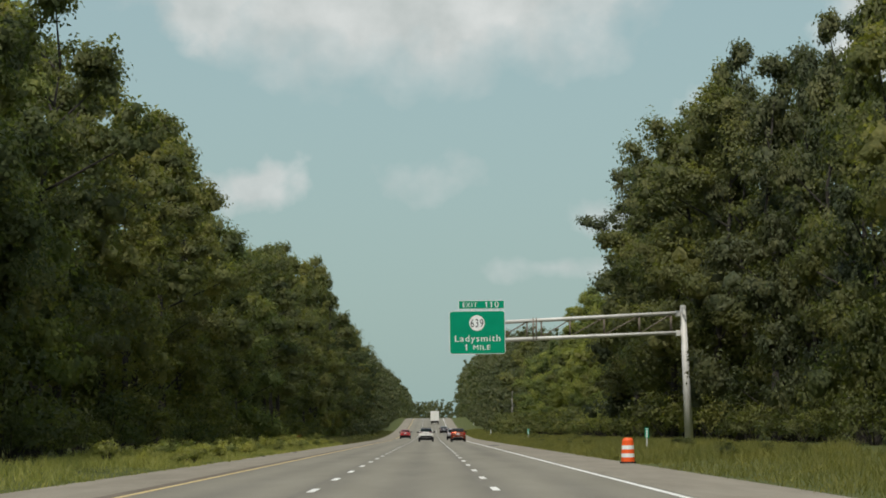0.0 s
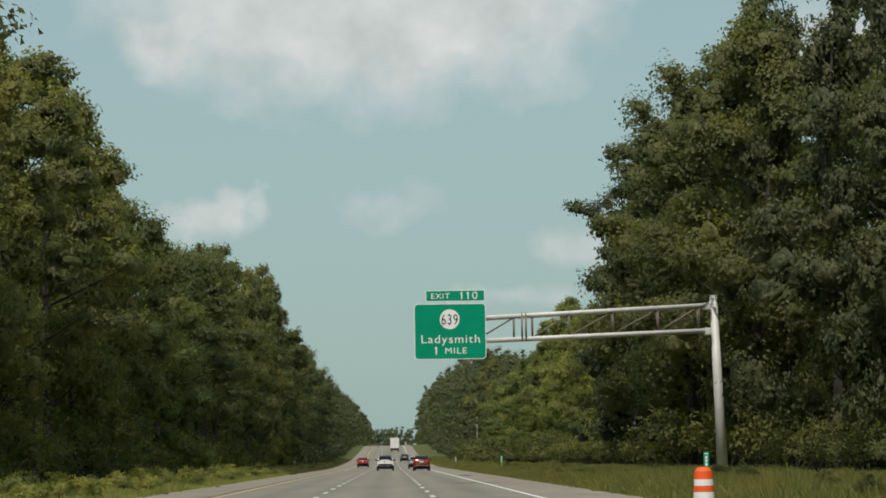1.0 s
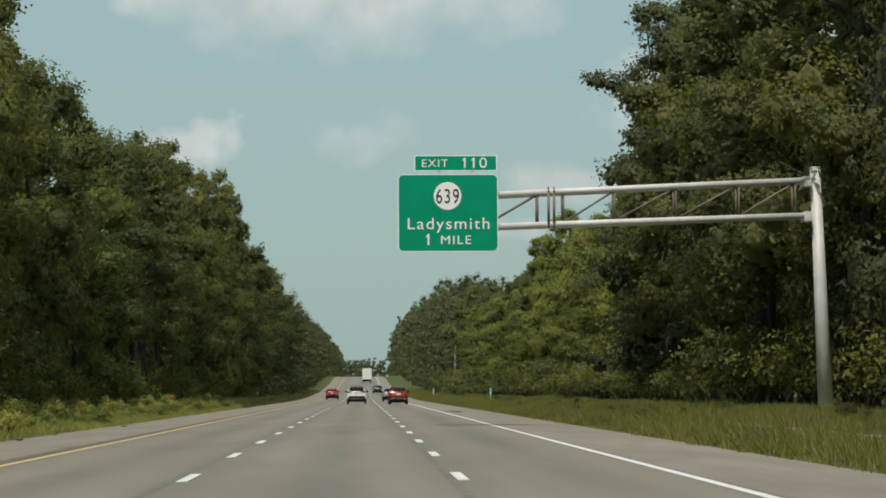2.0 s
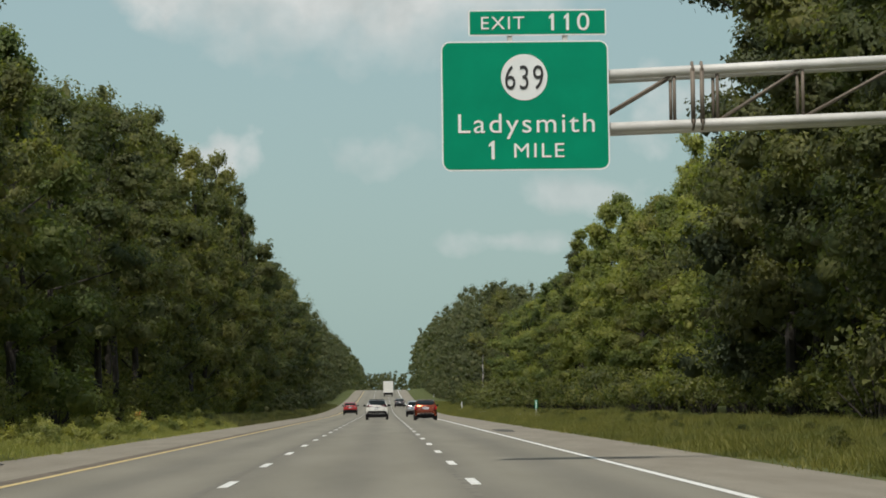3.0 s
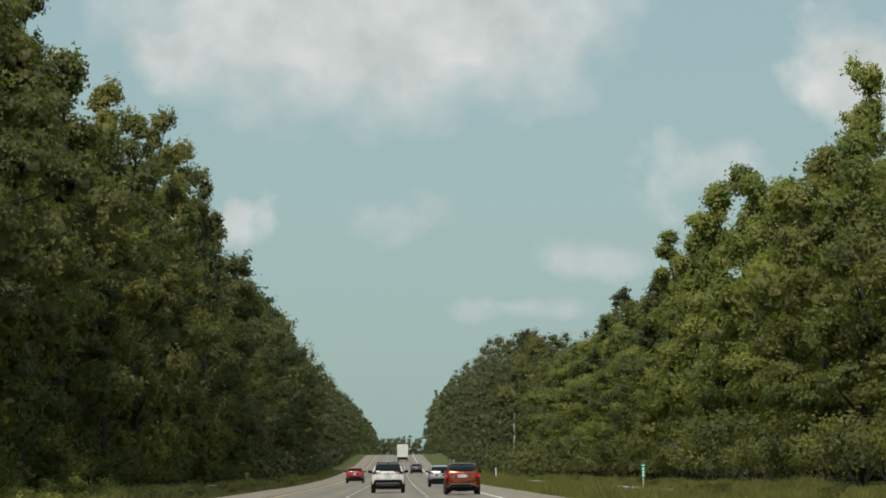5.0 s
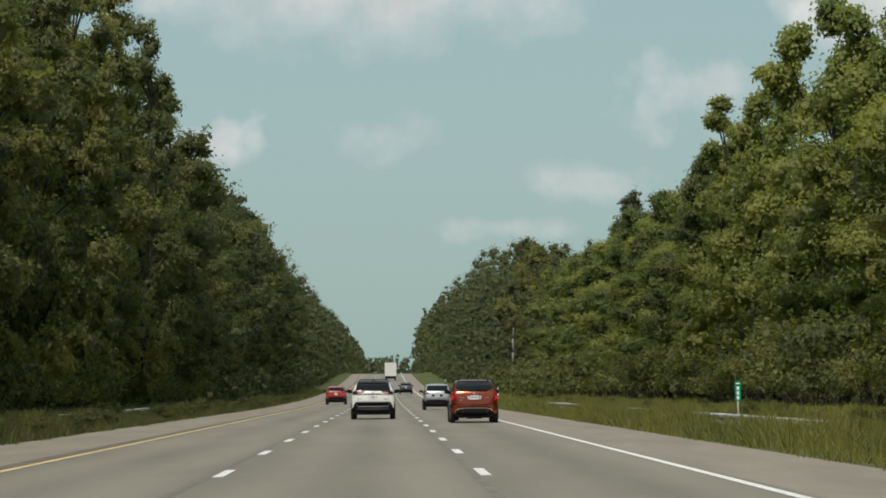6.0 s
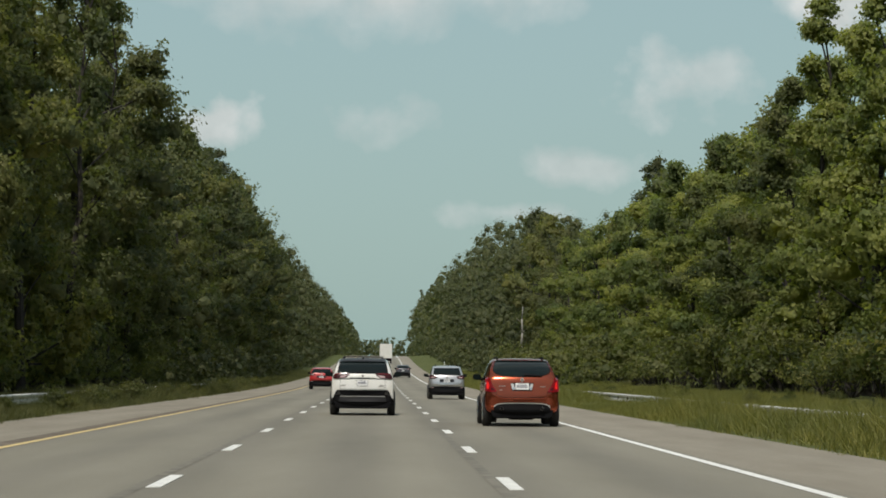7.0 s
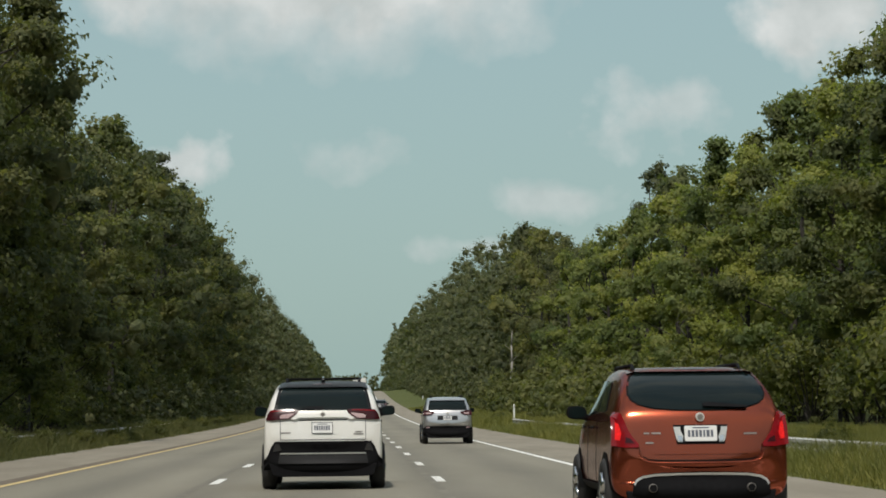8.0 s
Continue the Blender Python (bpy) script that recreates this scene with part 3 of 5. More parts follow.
def lobes_for(kind, rng, height, masses, each):
    """Foliage in a few large masses, each of several overlapping lobes, with gaps between the masses."""
    out = []
    for n in range(masses):
        k = (n + rng.uniform(0, 1)) / masses
        squash = 0.88
        if kind == "broad":
            # shelves of foliage that overhang a narrower foot
            z = height * (0.16 + 0.74 * k)
            wide = 3.9 * min(1.0, 0.25 + 1.9 * k) * (1 - 0.85 * max(0.0, k - 0.45) ** 1.3 / 0.55 ** 1.3)
            size = 1.85 * (1.0 - 0.35 * k)
        elif kind == "edge":
            z = height * (0.07 + 0.84 * k)
            wide = 3.2 * (1 - 0.92 * k ** 2.2)
            size = 1.7 * (1.0 - 0.42 * k)
        elif kind == "spire":
            z = height * (0.10 + 0.85 * k)
            wide = 1.9 * (1 - k) ** 0.8
            size = 1.3 * (1.05 - 0.72 * k)
        elif kind == "cone":
            z = height * (0.06 + 0.88 * k)
            wide = 2.7 * (1 - k) ** 0.75
            size = 1.5 * (1.05 - 0.55 * k)
            squash = 1.15
        elif kind == "tuft":
            # ascending tufts with sky between them
            z = height * (0.05 + 0.90 * k)
            wide = 3.1 * (1 - k) ** 0.55
            size = 1.15 * (1.05 - 0.45 * k)
            squash = 1.5
        elif kind == "high":
            # foliage only in the upper third
            z = height * (0.60 + 0.35 * k)
            wide = 3.5 * (1 - 0.6 * k * k)
            size = 1.35
            squash = 0.75
        else:
            z = height * (0.30 + 0.65 * k)
            wide = 3.0 * (1 - 0.80 * k ** 1.7)
            size = 1.15 * (1.0 - 0.25 * k)
            squash = 0.55
        if kind in ("broad", "edge", "spire") and k > 0.72:
            squash, size = 1.25, size * 0.8
        turn = n * 2.39996 + rng.uniform(-0.5, 0.5)
        off = wide * rng.uniform(0.35, 1.0) if k < 0.92 else 0.15
        size *= rng.uniform(0.75, 1.25)
        heart = np.array([math.cos(turn) * off, math.sin(turn) * off, z])
        for m in range(each):
            step = rng.normal(size=3)
            step *= size * rng.uniform(0.4, 0.9) / np.linalg.norm(step)
            step[2] *= squash * 0.8
            r = size * rng.uniform(0.34, 0.62)
            out.append((heart + step, np.array([r * rng.uniform(0.75, 1.35), r * rng.uniform(0.75, 1.35), r * squash])))
    return out


crown_top = {}


def tree_kind(kind, seed, height, look_of, lobes, per_lobe, per_clump, leaf, clump, label, heart=0.52):
    rng = np.random.default_rng(seed)
    own_lobes = lobes_for(kind, rng, height, *lobes)
    places, ways = crown_points(rng, own_lobes, per_lobe, per_clump, clump)
    points, faces = diamonds(places, leaf, rng, 0.48, 0.85, ways + np.array([0, 0, 0.35]))
    # two small hearts in each lobe
    hearts, girths = (np.repeat(np.array([lobe[k] for lobe in own_lobes]), 2, 0) for k in (0, 1))
    hearts = hearts + rng.normal(size=hearts.shape) * girths * 0.26
    p2, f2, w2 = leafy_cores(rng, hearts, girths * heart * 0.78, BALL_COARSE)
    root = thing("tree", label, "tree", "roadside trees")
    crown_top[root.name] = float(np.percentile(points[:, 2], 99.7))
    # a leaf is lit as part of its clump and of the whole crown
    bulge = (places - np.array([0, 0, height * 0.45])) * np.array([0.26, 0.26, 0.09])
    bulge2 = (p2 - np.array([0, 0, height * 0.45])) * np.array([0.26, 0.26, 0.09])
    w2 = w2 + bulge2 * 0.8
    w2 /= np.linalg.norm(w2, axis=1)[:, None]
    shading = np.concatenate([soft_normals(ways + bulge * 0.8 + np.array([0, 0, 0.25]), rng), w2])
    raw("crown", np.concatenate([points, p2]), np.concatenate([faces, f2 + len(points)]), look_of, root, normals=shading)
    bm = bmesh.new()
    bend = [Vector((rng.uniform(-0.2, 0.2) * k, rng.uniform(-0.2, 0.2) * k, height * k / 4 * 0.74 - 0.3 * (k == 0))) for k in range(5)]
    girth = [0.24, 0.19, 0.14, 0.09, 0.03]
    for k in range(4):
        tube(bm, bend[k], bend[k + 1], girth[k], girth[k + 1], 7)
    for centre, _ in own_lobes[::lobes[1]]:
        z = max(1.0, centre[2] - 1.4)
        k = min(3, int(z / (height * 0.185)))
        foot = bend[k].lerp(bend[k + 1], min(1, max(0, (z - bend[k].z) / (bend[k + 1].z - bend[k].z))))
        tube(bm, foot, Vector(centre), 0.06, 0.02, 5)
    part("trunk", bm, BARK, root)
    return root


BROAD_LABEL = "tall leafy green broadleaf tree at the forest edge"
SHADE_LABEL = "tall broadleaf tree at the median wood, shade in its leaf colour"
EDGE_LABEL = "dense green broadleaf tree leafed down to the ground"
SPIRE_LABEL = "slender pointed yellow-green poplar at the forest edge"
PINE_LABEL = "dark green pine with clumped needles and gaps"
# near kinds are fine-leaved, far kinds coarser
NEAR = {"broad": [tree_kind("broad", 11 + n, 18.0, LEAF, (13, 6), 18, 10, 0.19, 0.21, BROAD_LABEL) for n in range(4)],
        "edge": [tree_kind("edge", 31 + n, 16.0, LEAF_POPLAR, (13, 6), 18, 10, 0.19, 0.21, EDGE_LABEL) for n in range(3)],
        "dense": [tree_kind("edge", 41 + n, 16.0, LEAF, (13, 6), 18, 10, 0.19, 0.21, EDGE_LABEL) for n in range(2)],
        "conifer": [tree_kind("edge", 61 + n, 17.0, NEEDLE_AND_SHADE, (14, 6), 17, 10, 0.175, 0.19, "dark green conifer branched down to the ground") for n in range(2)],
        "spire": [tree_kind("spire", 51 + n, 18.0, LEAF_POPLAR, (16, 5), 19, 11, 0.175, 0.17, SPIRE_LABEL) for n in range(2)],
        "cone": [tree_kind("cone", 55 + n, 18.0, LEAF_POPLAR, (18, 5), 22, 11, 0.175, 0.17, "pointed yellow-green tulip poplar at the forest edge") for n in range(1)],
        "tuft": [tree_kind("tuft", 65 + n, 20.0, LEAF, (24, 4), 18, 11, 0.17, 0.14, "dark green tree with upright pointed tufts of foliage", 0.45) for n in range(2)],
        "shade": [tree_kind("broad", 11 + n, 18.0, LEAF_SHADED, (13, 6), 18, 10, 0.19, 0.21, SHADE_LABEL) for n in range(4)],
        "dark_broad": [tree_kind("broad", 12 + n, 18.0, LEAF_SHADED, (13, 6), 24, 11, 0.155, 0.21, "tall dark broadleaf tree beside the sign post") for n in range(2)],
        "high": [tree_kind("high", 191, 21.0, NEEDLE_AND_SHADE, (11, 5), 18, 10, 0.19, 0.2, "tall tree with a high dark crown over a bare trunk")],
        "open": [tree_kind("broad", 181, 20.0, NEEDLE_AND_SHADE, (15, 4), 15, 10, 0.22, 0.17, "grey-green open-crowned tree above the wood", 0.42)],
        "pine": [tree_kind("pine", 71 + n, 20.0, NEEDLE_AND_SHADE, (19, 5), 17, 11, 0.17, 0.16, PINE_LABEL, 0.44) for n in range(3)]}
FAR = {"broad": [tree_kind("broad", 111 + n, 18.0, LEAF, (11, 5), 12, 7, 0.235, 0.22, BROAD_LABEL) for n in range(3)],
       "shade": [tree_kind("broad", 111 + n, 18.0, LEAF_SHADED, (11, 5), 12, 7, 0.235, 0.22, SHADE_LABEL) for n in range(3)],
       "edge": [tree_kind("edge", 131 + n, 16.0, LEAF_POPLAR, (11, 5), 12, 7, 0.235, 0.22, EDGE_LABEL) for n in range(2)],
       "dense": [tree_kind("edge", 141, 16.0, LEAF, (11, 5), 12, 7, 0.235, 0.22, EDGE_LABEL)],
       "conifer": [tree_kind("edge", 161, 17.0, NEEDLE_AND_SHADE, (11, 5), 12, 7, 0.22, 0.20, "dark green conifer branched down to the ground")],
       "spire": [tree_kind("spire", 151, 18.0, LEAF_POPLAR, (14, 4), 13, 8, 0.25, 0.22, SPIRE_LABEL)],
       "tuft": [tree_kind("tuft", 165, 20.0, LEAF, (16, 4), 12, 8, 0.25, 0.2, "dark green tree with upright pointed tufts of foliage", 0.55)],
       "pine": [tree_kind("pine", 171, 20.0, NEEDLE_AND_SHADE, (15, 4), 9, 8, 0.26, 0.20, PINE_LABEL, 0.5)]}
tree_rng = random.Random(5)
used = set()


def plant(kind, near, x, y, top, spread=1.0):
    """A tree whose top stands `top` metres over the road's plane."""
    source = tree_rng.choice((NEAR if near else FAR)[kind])
    foot = ground_height(x, y)
    tall = (top - foot) / crown_top[source.name]
    wide = max(0.62, min(1.35, 0.35 + 0.65 * tall)) * spread
    place = pose(x, y, foot, 0, 0, tree_rng.uniform(0, 360)) @ Matrix.Diagonal((wide, wide, tall, 1))
    if source.name not in used:
        used.add(source.name)
        source.matrix_basis = place
        return source
    made = copy_thing(source, Matrix.Identity(4))
    made.matrix_basis = place
    return made


LEFT_TOPS = [(30, 18), (100, 17.6), (116, 16.6), (141, 18.2), (157, 17.6), (180, 15.2), (211, 16.4), (229, 17.0), (250, 18.4), (273, 19.2), (284, 20.8),
             (322, 23.0), (350, 22.0), (366, 18.6), (400, 18.8), (437, 20.8), (497, 21.7), (533, 19.8), (620, 22.5), (790, 21.6), (980, 24), (1600, 27)]
RIGHT_TOPS = [(30, 18), (92, 17.0), (113, 17.6), (132, 19.0), (141, 20.2), (156, 21.3), (191, 20.2), (207, 19.4), (216, 16.5), (226, 15.0), (252, 15.6), (275, 14.4), (290, 15.8), (309, 17.8), (336, 17.6),
              (352, 14.6), (377, 14.8), (404, 14.2), (427, 15.2), (445, 14.2), (473, 14.3), (505, 15.2), (530, 17.8), (549, 20), (603, 24.5), (685, 29), (850, 31.5), (985, 34), (1250, 39), (1600, 43)]


def tops(table, y):
    return float(np.interp(y, [a for a, _ in table], [b for _, b in table]))


def forest():
    r = tree_rng
    # median side
    y = 70.0
    while y < 600:
        near = 80 < y < 400
        kind = r.choices(["broad", "dense", "pine", "tuft", "edge"], [8, 0.8, 1.2, 0.8, 0.5] if y < 190 else [7, 0.8, 0.8, 0.8, 0.6 if y < 230 else 0.05])[0]
        # these trees swap to the darkened leaf copy to look shaded
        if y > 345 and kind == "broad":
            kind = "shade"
        back = 0.1 if 128 < y < 172 else 1.0 if y < 235 else 0.9 if 284 < y < 352 else 0.0
        grow = r.uniform(1.07, 1.18) if y < 200 else r.uniform(1.01, 1.16) if y < 330 else r.uniform(0.93, 1.07)
        if 284 < y < 352:
            grow *= 0.80
        plant(kind, near, -15.3 - back + r.uniform(-0.9, 0.7), y, tops(LEFT_TOPS, y - 16) * grow, 1.0)
        y += r.uniform(5.2, 7.8) if near else r.uniform(6.0, 8.5)
    y = 66.0
    while y < 345:
        plant(r.choice(["broad", "broad", "pine"]), False, -20.5 + r.uniform(-1.5, 1.2), y, tops(LEFT_TOPS, y - 20) * r.uniform(1.0, 1.15), 1.15)
        y += r.uniform(11.0, 14.0)
    # outer side: tall wood by the road, then a recess beyond the sign
    y = 70.0
    while y < 600:
        near = 80 < y < 400
        top = tops(RIGHT_TOPS, y) * r.uniform(0.97, 1.09)
        if y < 211:
            x = 16.9 + r.uniform(-0.6, 0.6)
            if y < 166:
                x, top = x + (4.3 if 118 < y < 151 else 3.0), top * 1.10
            kind = r.choices(["broad", "dense", "conifer"], [4, 4, 3] if y < 112 else [0.3, 4, 4] if y < 166 else [0.2, 3, 6])[0]
            if y > 166:
                x += 0.9
                kind = r.choices(["conifer", "broad"], [3, 3])[0]
        elif y < 500:
            x = 20.6 + r.uniform(-0.8, 0.8)
            kind = r.choices(["edge", "spire", "dense"], [5, 0.7, 4.1] if y < 410 else [8, 0.7, 1.5])[0]
            top *= 0.985
        else:
            x = 22.0 + r.uniform(-1, 1)
            kind = r.choices(["broad", "conifer", "pine"], [3, 5, 1])[0]
        plant(kind, near, x, y, top, 0.72 if kind in ("dense", "conifer") and y < 172 else 1.0)
        y += r.uniform(5.2, 7.8) if near else r.uniform(6.0, 8.5)
    y = 66.0
    while y < 508:
        top = tops(RIGHT_TOPS, y) * r.uniform(0.98, 1.12)
        x = 23.6
        if y > 228:
            x, top = 27.6, r.uniform(18.0, 20.5) if y < 474 else r.uniform(15.5, 17.0)
        plant(r.choice(["broad", "edge", "pine"]) if y < 228 else r.choice(["broad", "edge"]), False, x + r.uniform(-1.2, 1.2), y, top, 1.15)
        y += r.uniform(10.0, 13.0)


forest()
for x, y, top in ((-14.0, 291, 20.8), (-14.2, 306, 21.4), (-14.1, 320, 23.4), (-13.9, 333, 23.2), (-13.6, 347, 23.2)):
    plant("tuft", True, x, y, top, 0.85)
plant("cone", True, 24.7, 293.5, 21.9, 0.8)
for x, y, top, spread in ((18.1, 152.0, 21.8, 1.12), (17.2, 160.5, 21.8, 1.16), (16.8, 169.0, 21.4, 1.10), (17.7, 190.0, 21.2, 1.05), (18.7, 199.0, 20.6, 0.92), (18.2, 205.0, 19.0, 0.95)):
    plant("dark_broad" if y < 201 else "conifer", True, x, y, top, spread)
plant("spire", True, 19.5, 340.2, 17.6, 1.0)
plant("open", True, 34.9, 548.0, 28.6, 1.12)
plant("conifer", True, 19.8, 141.0, 22.0, 0.9)
plant("high", True, 16.9, 199.5, 21.8, 1.06)
# models that found no place
for own in (*NEAR.values(), *FAR.values()):
    for root in own:
        if root.name not in used:
            for ob in (*root.children_recursive, root):
                bpy.data.objects.remove(ob)


def far_woods():
    """The wood along the road's far end, past what can be told apart."""
    rng = np.random.default_rng(9)
    spots = []
    for table, side, x0 in ((LEFT_TOPS, -1, 15.3), (RIGHT_TOPS, 1, 22.0)):
        y = 345.0
        while y < 1900:
            for row in range(3 if y < 1000 else 2):
                if y < 600 and row == 0 or (side > 0 and y < 520):
                    continue
                h = tops(table, y) * rng.uniform(0.92, 1.10) - rise(y)
                spots.append((side * (x0 + 5.5 * row + rng.uniform(-1.2, 1.2)), y + rng.uniform(-2, 2), h))
            y += 7.0 if y < 1000 else 13.0
    for side, x0 in ((-1, 26.5), (1, 33.5)):
        for y in np.arange(60, 520, 7.5):
            spots.append((side * (x0 + rng.uniform(-1.5, 1.5)), y, rng.uniform(15, 18)))
    spots += [(rng.uniform(-140, 180), rng.uniform(1900, 2100), rng.uniform(15, 21)) for _ in range(420)]
    # bushes along the foot of the far wood
    for y in np.arange(398, 900, 3.4):
        spots.append((15.2 + rng.uniform(-1.6, 1.6), y, rng.uniform(2.2, 4.6)))
        spots.append((-13.0 + rng.uniform(-0.8, 0.8), y, rng.uniform(1.6, 3.4)))
    # the depth of the wood, and the wood already passed
    for side, x0 in ((-1, 33.0), (1, 40.0)):
        for row in range(6):
            for y in np.arange(-160, 620, 10.5):
                spots.append((side * (x0 + 9.5 * row + rng.uniform(-2.5, 2.5)), y + rng.uniform(-3, 3), rng.uniform(15.5, 19.5)))
    for side, x0 in ((-1, 17.0), (1, 19.0)):
        for row in range(3):
            for y in np.arange(-160, 68, 7.0):
                spots.append((side * (x0 + 7 * row + rng.uniform(-1.5, 1.5)), y + rng.uniform(-2, 2), rng.uniform(15.5, 18.5)))
    # median side and far end take the darker colour, their shade painted in
    for look_of, own in ((NEEDLE_AND_SHADE, [s for s in spots if s[0] < 0 or s[1] > 520]), (LEAF, [s for s in spots if s[0] >= 0 and s[1] <= 520])):
        points, ways, sizes, hearts, girths = [], [], [], [], []
        for x, y, h in own:
            g, fine = rise(y), 66 < y < 1000 and -25 < x < (32 if y < 520 else 39)
            low = min(1.0, 0.35 + h / 18)
            count, per = ((15, 50) if h > 6 else (8, 30)) if fine else (9, 12)
            k = (np.arange(count) + rng.uniform(0, 1, count)) / count
            turn = np.arange(count) * 2.4 + rng.uniform(-0.4, 0.4, count)
            wide = 3.6 * low * np.sin(np.pi * np.clip(0.16 + 0.84 * k, 0, 1)) ** 0.6 * rng.uniform(0.5, 1.0, count)
            heart = np.stack([x + np.cos(turn) * wide, y + np.sin(turn) * wide, g + h * (0.08 + 0.86 * k)], 1)
            way = rng.normal(size=(count, per, 3))
            way /= np.linalg.norm(way, axis=2)[:, :, None]
            points.append((heart[:, None] + way * rng.triangular(0.35, 0.9, 1.45, (count, per, 1)) * ((1.5 - 0.5 * k) * low ** 1.3)[:, None, None]).reshape(-1, 3))
            out = heart - np.array([x, y, g + h * 0.45])
            ways.append((way + 0.22 * out[:, None] * np.array([1, 1, 0.35]) + np.array([0, 0, 0.25])).reshape(-1, 3))
            sizes.append(np.full(count * per, (0.35 if h > 6 else 0.27) if fine else 1.6))
            if fine:
                hearts.append(heart)
                girths.append(((1.5 - 0.5 * k) * low ** 1.3 * 0.46)[:, None] * np.ones(3))
        p, f = diamonds(np.concatenate(points), np.concatenate(sizes)[:, None], rng, 0.45, 0.85, np.concatenate(ways))
        p2, f2, w2 = leafy_cores(rng, np.concatenate(hearts), np.concatenate(girths), BALL_COARSE)
        shading = np.concatenate([soft_normals(np.concatenate(ways), rng), w2])
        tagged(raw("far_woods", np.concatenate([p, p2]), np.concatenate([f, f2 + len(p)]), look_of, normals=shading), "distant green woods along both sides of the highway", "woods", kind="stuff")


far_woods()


# ---- undergrowth ----
def hidden_rail(side, y):
    """True where tall growth stands before the guardrail."""
    shown = ((106, 108), (122, 124.5), (262, 270), (312, 337), (371, 378), (386, 418)) if side > 0 else ((296, 311), (361, 372), (376, 384), (398, 405))
    return railed(side, y) and not any(a < y < b for a, b in shown)


def railed(side, y):
    return 245 < y < 425 or (side > 0 and 88 < y < 137)


def shrub_kind(seed, height, look_of, leaf, count, label, name="shrub", kind="shrub"):
    rng = np.random.default_rng(seed)
    own = []
    for n in range(9):
        a, k = n * 2.4, rng.uniform(0.25, 0.85)
        own.append((np.array([math.cos(a) * height * 0.45 * (1.1 - k), math.sin(a) * height * 0.45 * (1.1 - k), height * k * 0.8]),
                    np.array([1, 1, 0.9]) * height * rng.uniform(0.22, 0.32)))
    places, ways = crown_points(rng, own, count, 9, height * 0.06)
    places[:, 2] = np.maximum(places[:, 2], 0.05)
    p, f = diamonds(places, leaf, rng, 0.8, 0.6, ways)
    root = thing(name, label, kind, "undergrowth" if name == "shrub" else "roadside weeds")
    raw("foliage", p, f, look_of, root, normals=soft_normals(ways + np.array([0, 0, 0.25]), rng))
    bm = bmesh.new()
    for centre, _ in own:
        tube(bm, (0, 0, -0.15), Vector(centre), 0.035, 0.012, 5)
    part("stem", bm, BARK, root)
    return root


SHRUBS = [shrub_kind(201 + n, 2.6, LEAF, 0.165, 12, "leafy green undergrowth shrub at the foot of the wood") for n in range(3)]
WEEDS = [shrub_kind(221 + n, 1.1, SHRUB, 0.10, 12, "low olive weed bush on the grassy verge", "weed_bush", "weed") for n in range(2)]


MOUNDS = [shrub_kind(241 + n, 1.0, PALE_WEED, 0.105, 11, "low pale yellow-green weed mound beside the shoulder", "weed_mound", "weed") for n in range(3)]


def scatter(sources, spots):
    for n, (x, y, size) in enumerate(spots):
        source = sources[n % len(sources)]
        m = pose(x, y, ground_height(x, y) - 0.02, 0, 0, tree_rng.uniform(0, 360)) @ Matrix.Scale(size, 4)
        made = source if n < len(sources) else copy_thing(source, Matrix.Identity(4))
        made.matrix_basis = m


def undergrowth():
    r, spots = tree_rng, []
    y = 60.0
    while y < 560:
        spots.append(((-14.9 if y < 235 else -14.5) + r.uniform(-0.8, 0.4), y, r.uniform(0.6, 1.25)))
        if y > 230 or r.random() < 0.4:
            spots.append((-15.6 + r.uniform(-0.6, 0.6), y + 1.5, r.uniform(1.1, 1.7)))
        edge = 18.4 if y < 166 else 16.2 if y < 215 else 17.8
        deep = 2.0 if 335 < y < 395 else 0.0
        spots.append((edge + deep + r.uniform(-0.5, 0.8), y + 2, r.uniform(0.7, 1.45)))
        if 85 < y < 225:
            spots.append((edge + 2.2 + r.uniform(-0.5, 0.8), y + 4.5, r.uniform(1.2, 1.8)))
        y += r.uniform(5, 8.5) if y < 330 else r.uniform(8, 12)
    spots += [(-14.2 + r.uniform(-0.4, 0.5), y + r.uniform(-1.5, 1.5), r.uniform(0.9, 1.5)) for y in range(284, 356, 5)]
    spots += [(16.4, 168.0, 1.5), (15.8, 176.5, 1.5), (17.3, 158.0, 1.6), (17.5, 150.0, 1.3), (18.6, 145.0, 1.5)]
    row = random.Random(31)
    spots += [(18.0 + row.uniform(-0.7, 0.9), y + row.uniform(-1.2, 1.2), row.uniform(1.1, 1.75)) for y in range(262, 350, 5)]
    spots += [(18.6 + row.uniform(-0.6, 1.0), y + row.uniform(-1.2, 1.2), row.uniform(1.1, 1.7)) for y in range(350, 520, 6)]
    scatter(SHRUBS, spots)
    weeds, y = [], 236.0
    while y < 470:
        thick = y > 255
        weeds.append(((-9.2 if thick else -10.2) + r.uniform(-0.5, 0.6), y, r.uniform(0.35, 0.62) if not hidden_rail(-1, y + 2) else r.uniform(0.5, 0.9)))
        if r.random() < 0.25:
            weeds.append((11.5 + r.uniform(-1.2, 2.0), y, r.uniform(0.4, 0.7)))
        y += r.uniform(2.8, 6.0) if thick else r.uniform(5, 11)
    y = 84.0
    while y < 400:
        weeds.append((12.4 + r.gauss(0, 1.5), y, r.uniform(0.25, 0.6)))
        y += r.uniform(1.5, 5.5)
    scatter(WEEDS, weeds)
    mounds, y = [], 88.0
    while y < 268:
        mounds.append((-8.9 - abs(r.gauss(0, 1.1)), y, r.uniform(0.40, 0.80)))
        if r.random() < 0.55:
            mounds.append((-10.8 - abs(r.gauss(0, 0.9)), y + 0.8, r.uniform(0.6, 1.0)))
        y += r.uniform(1.2, 3.0)
    scatter(MOUNDS, mounds)


undergrowth()


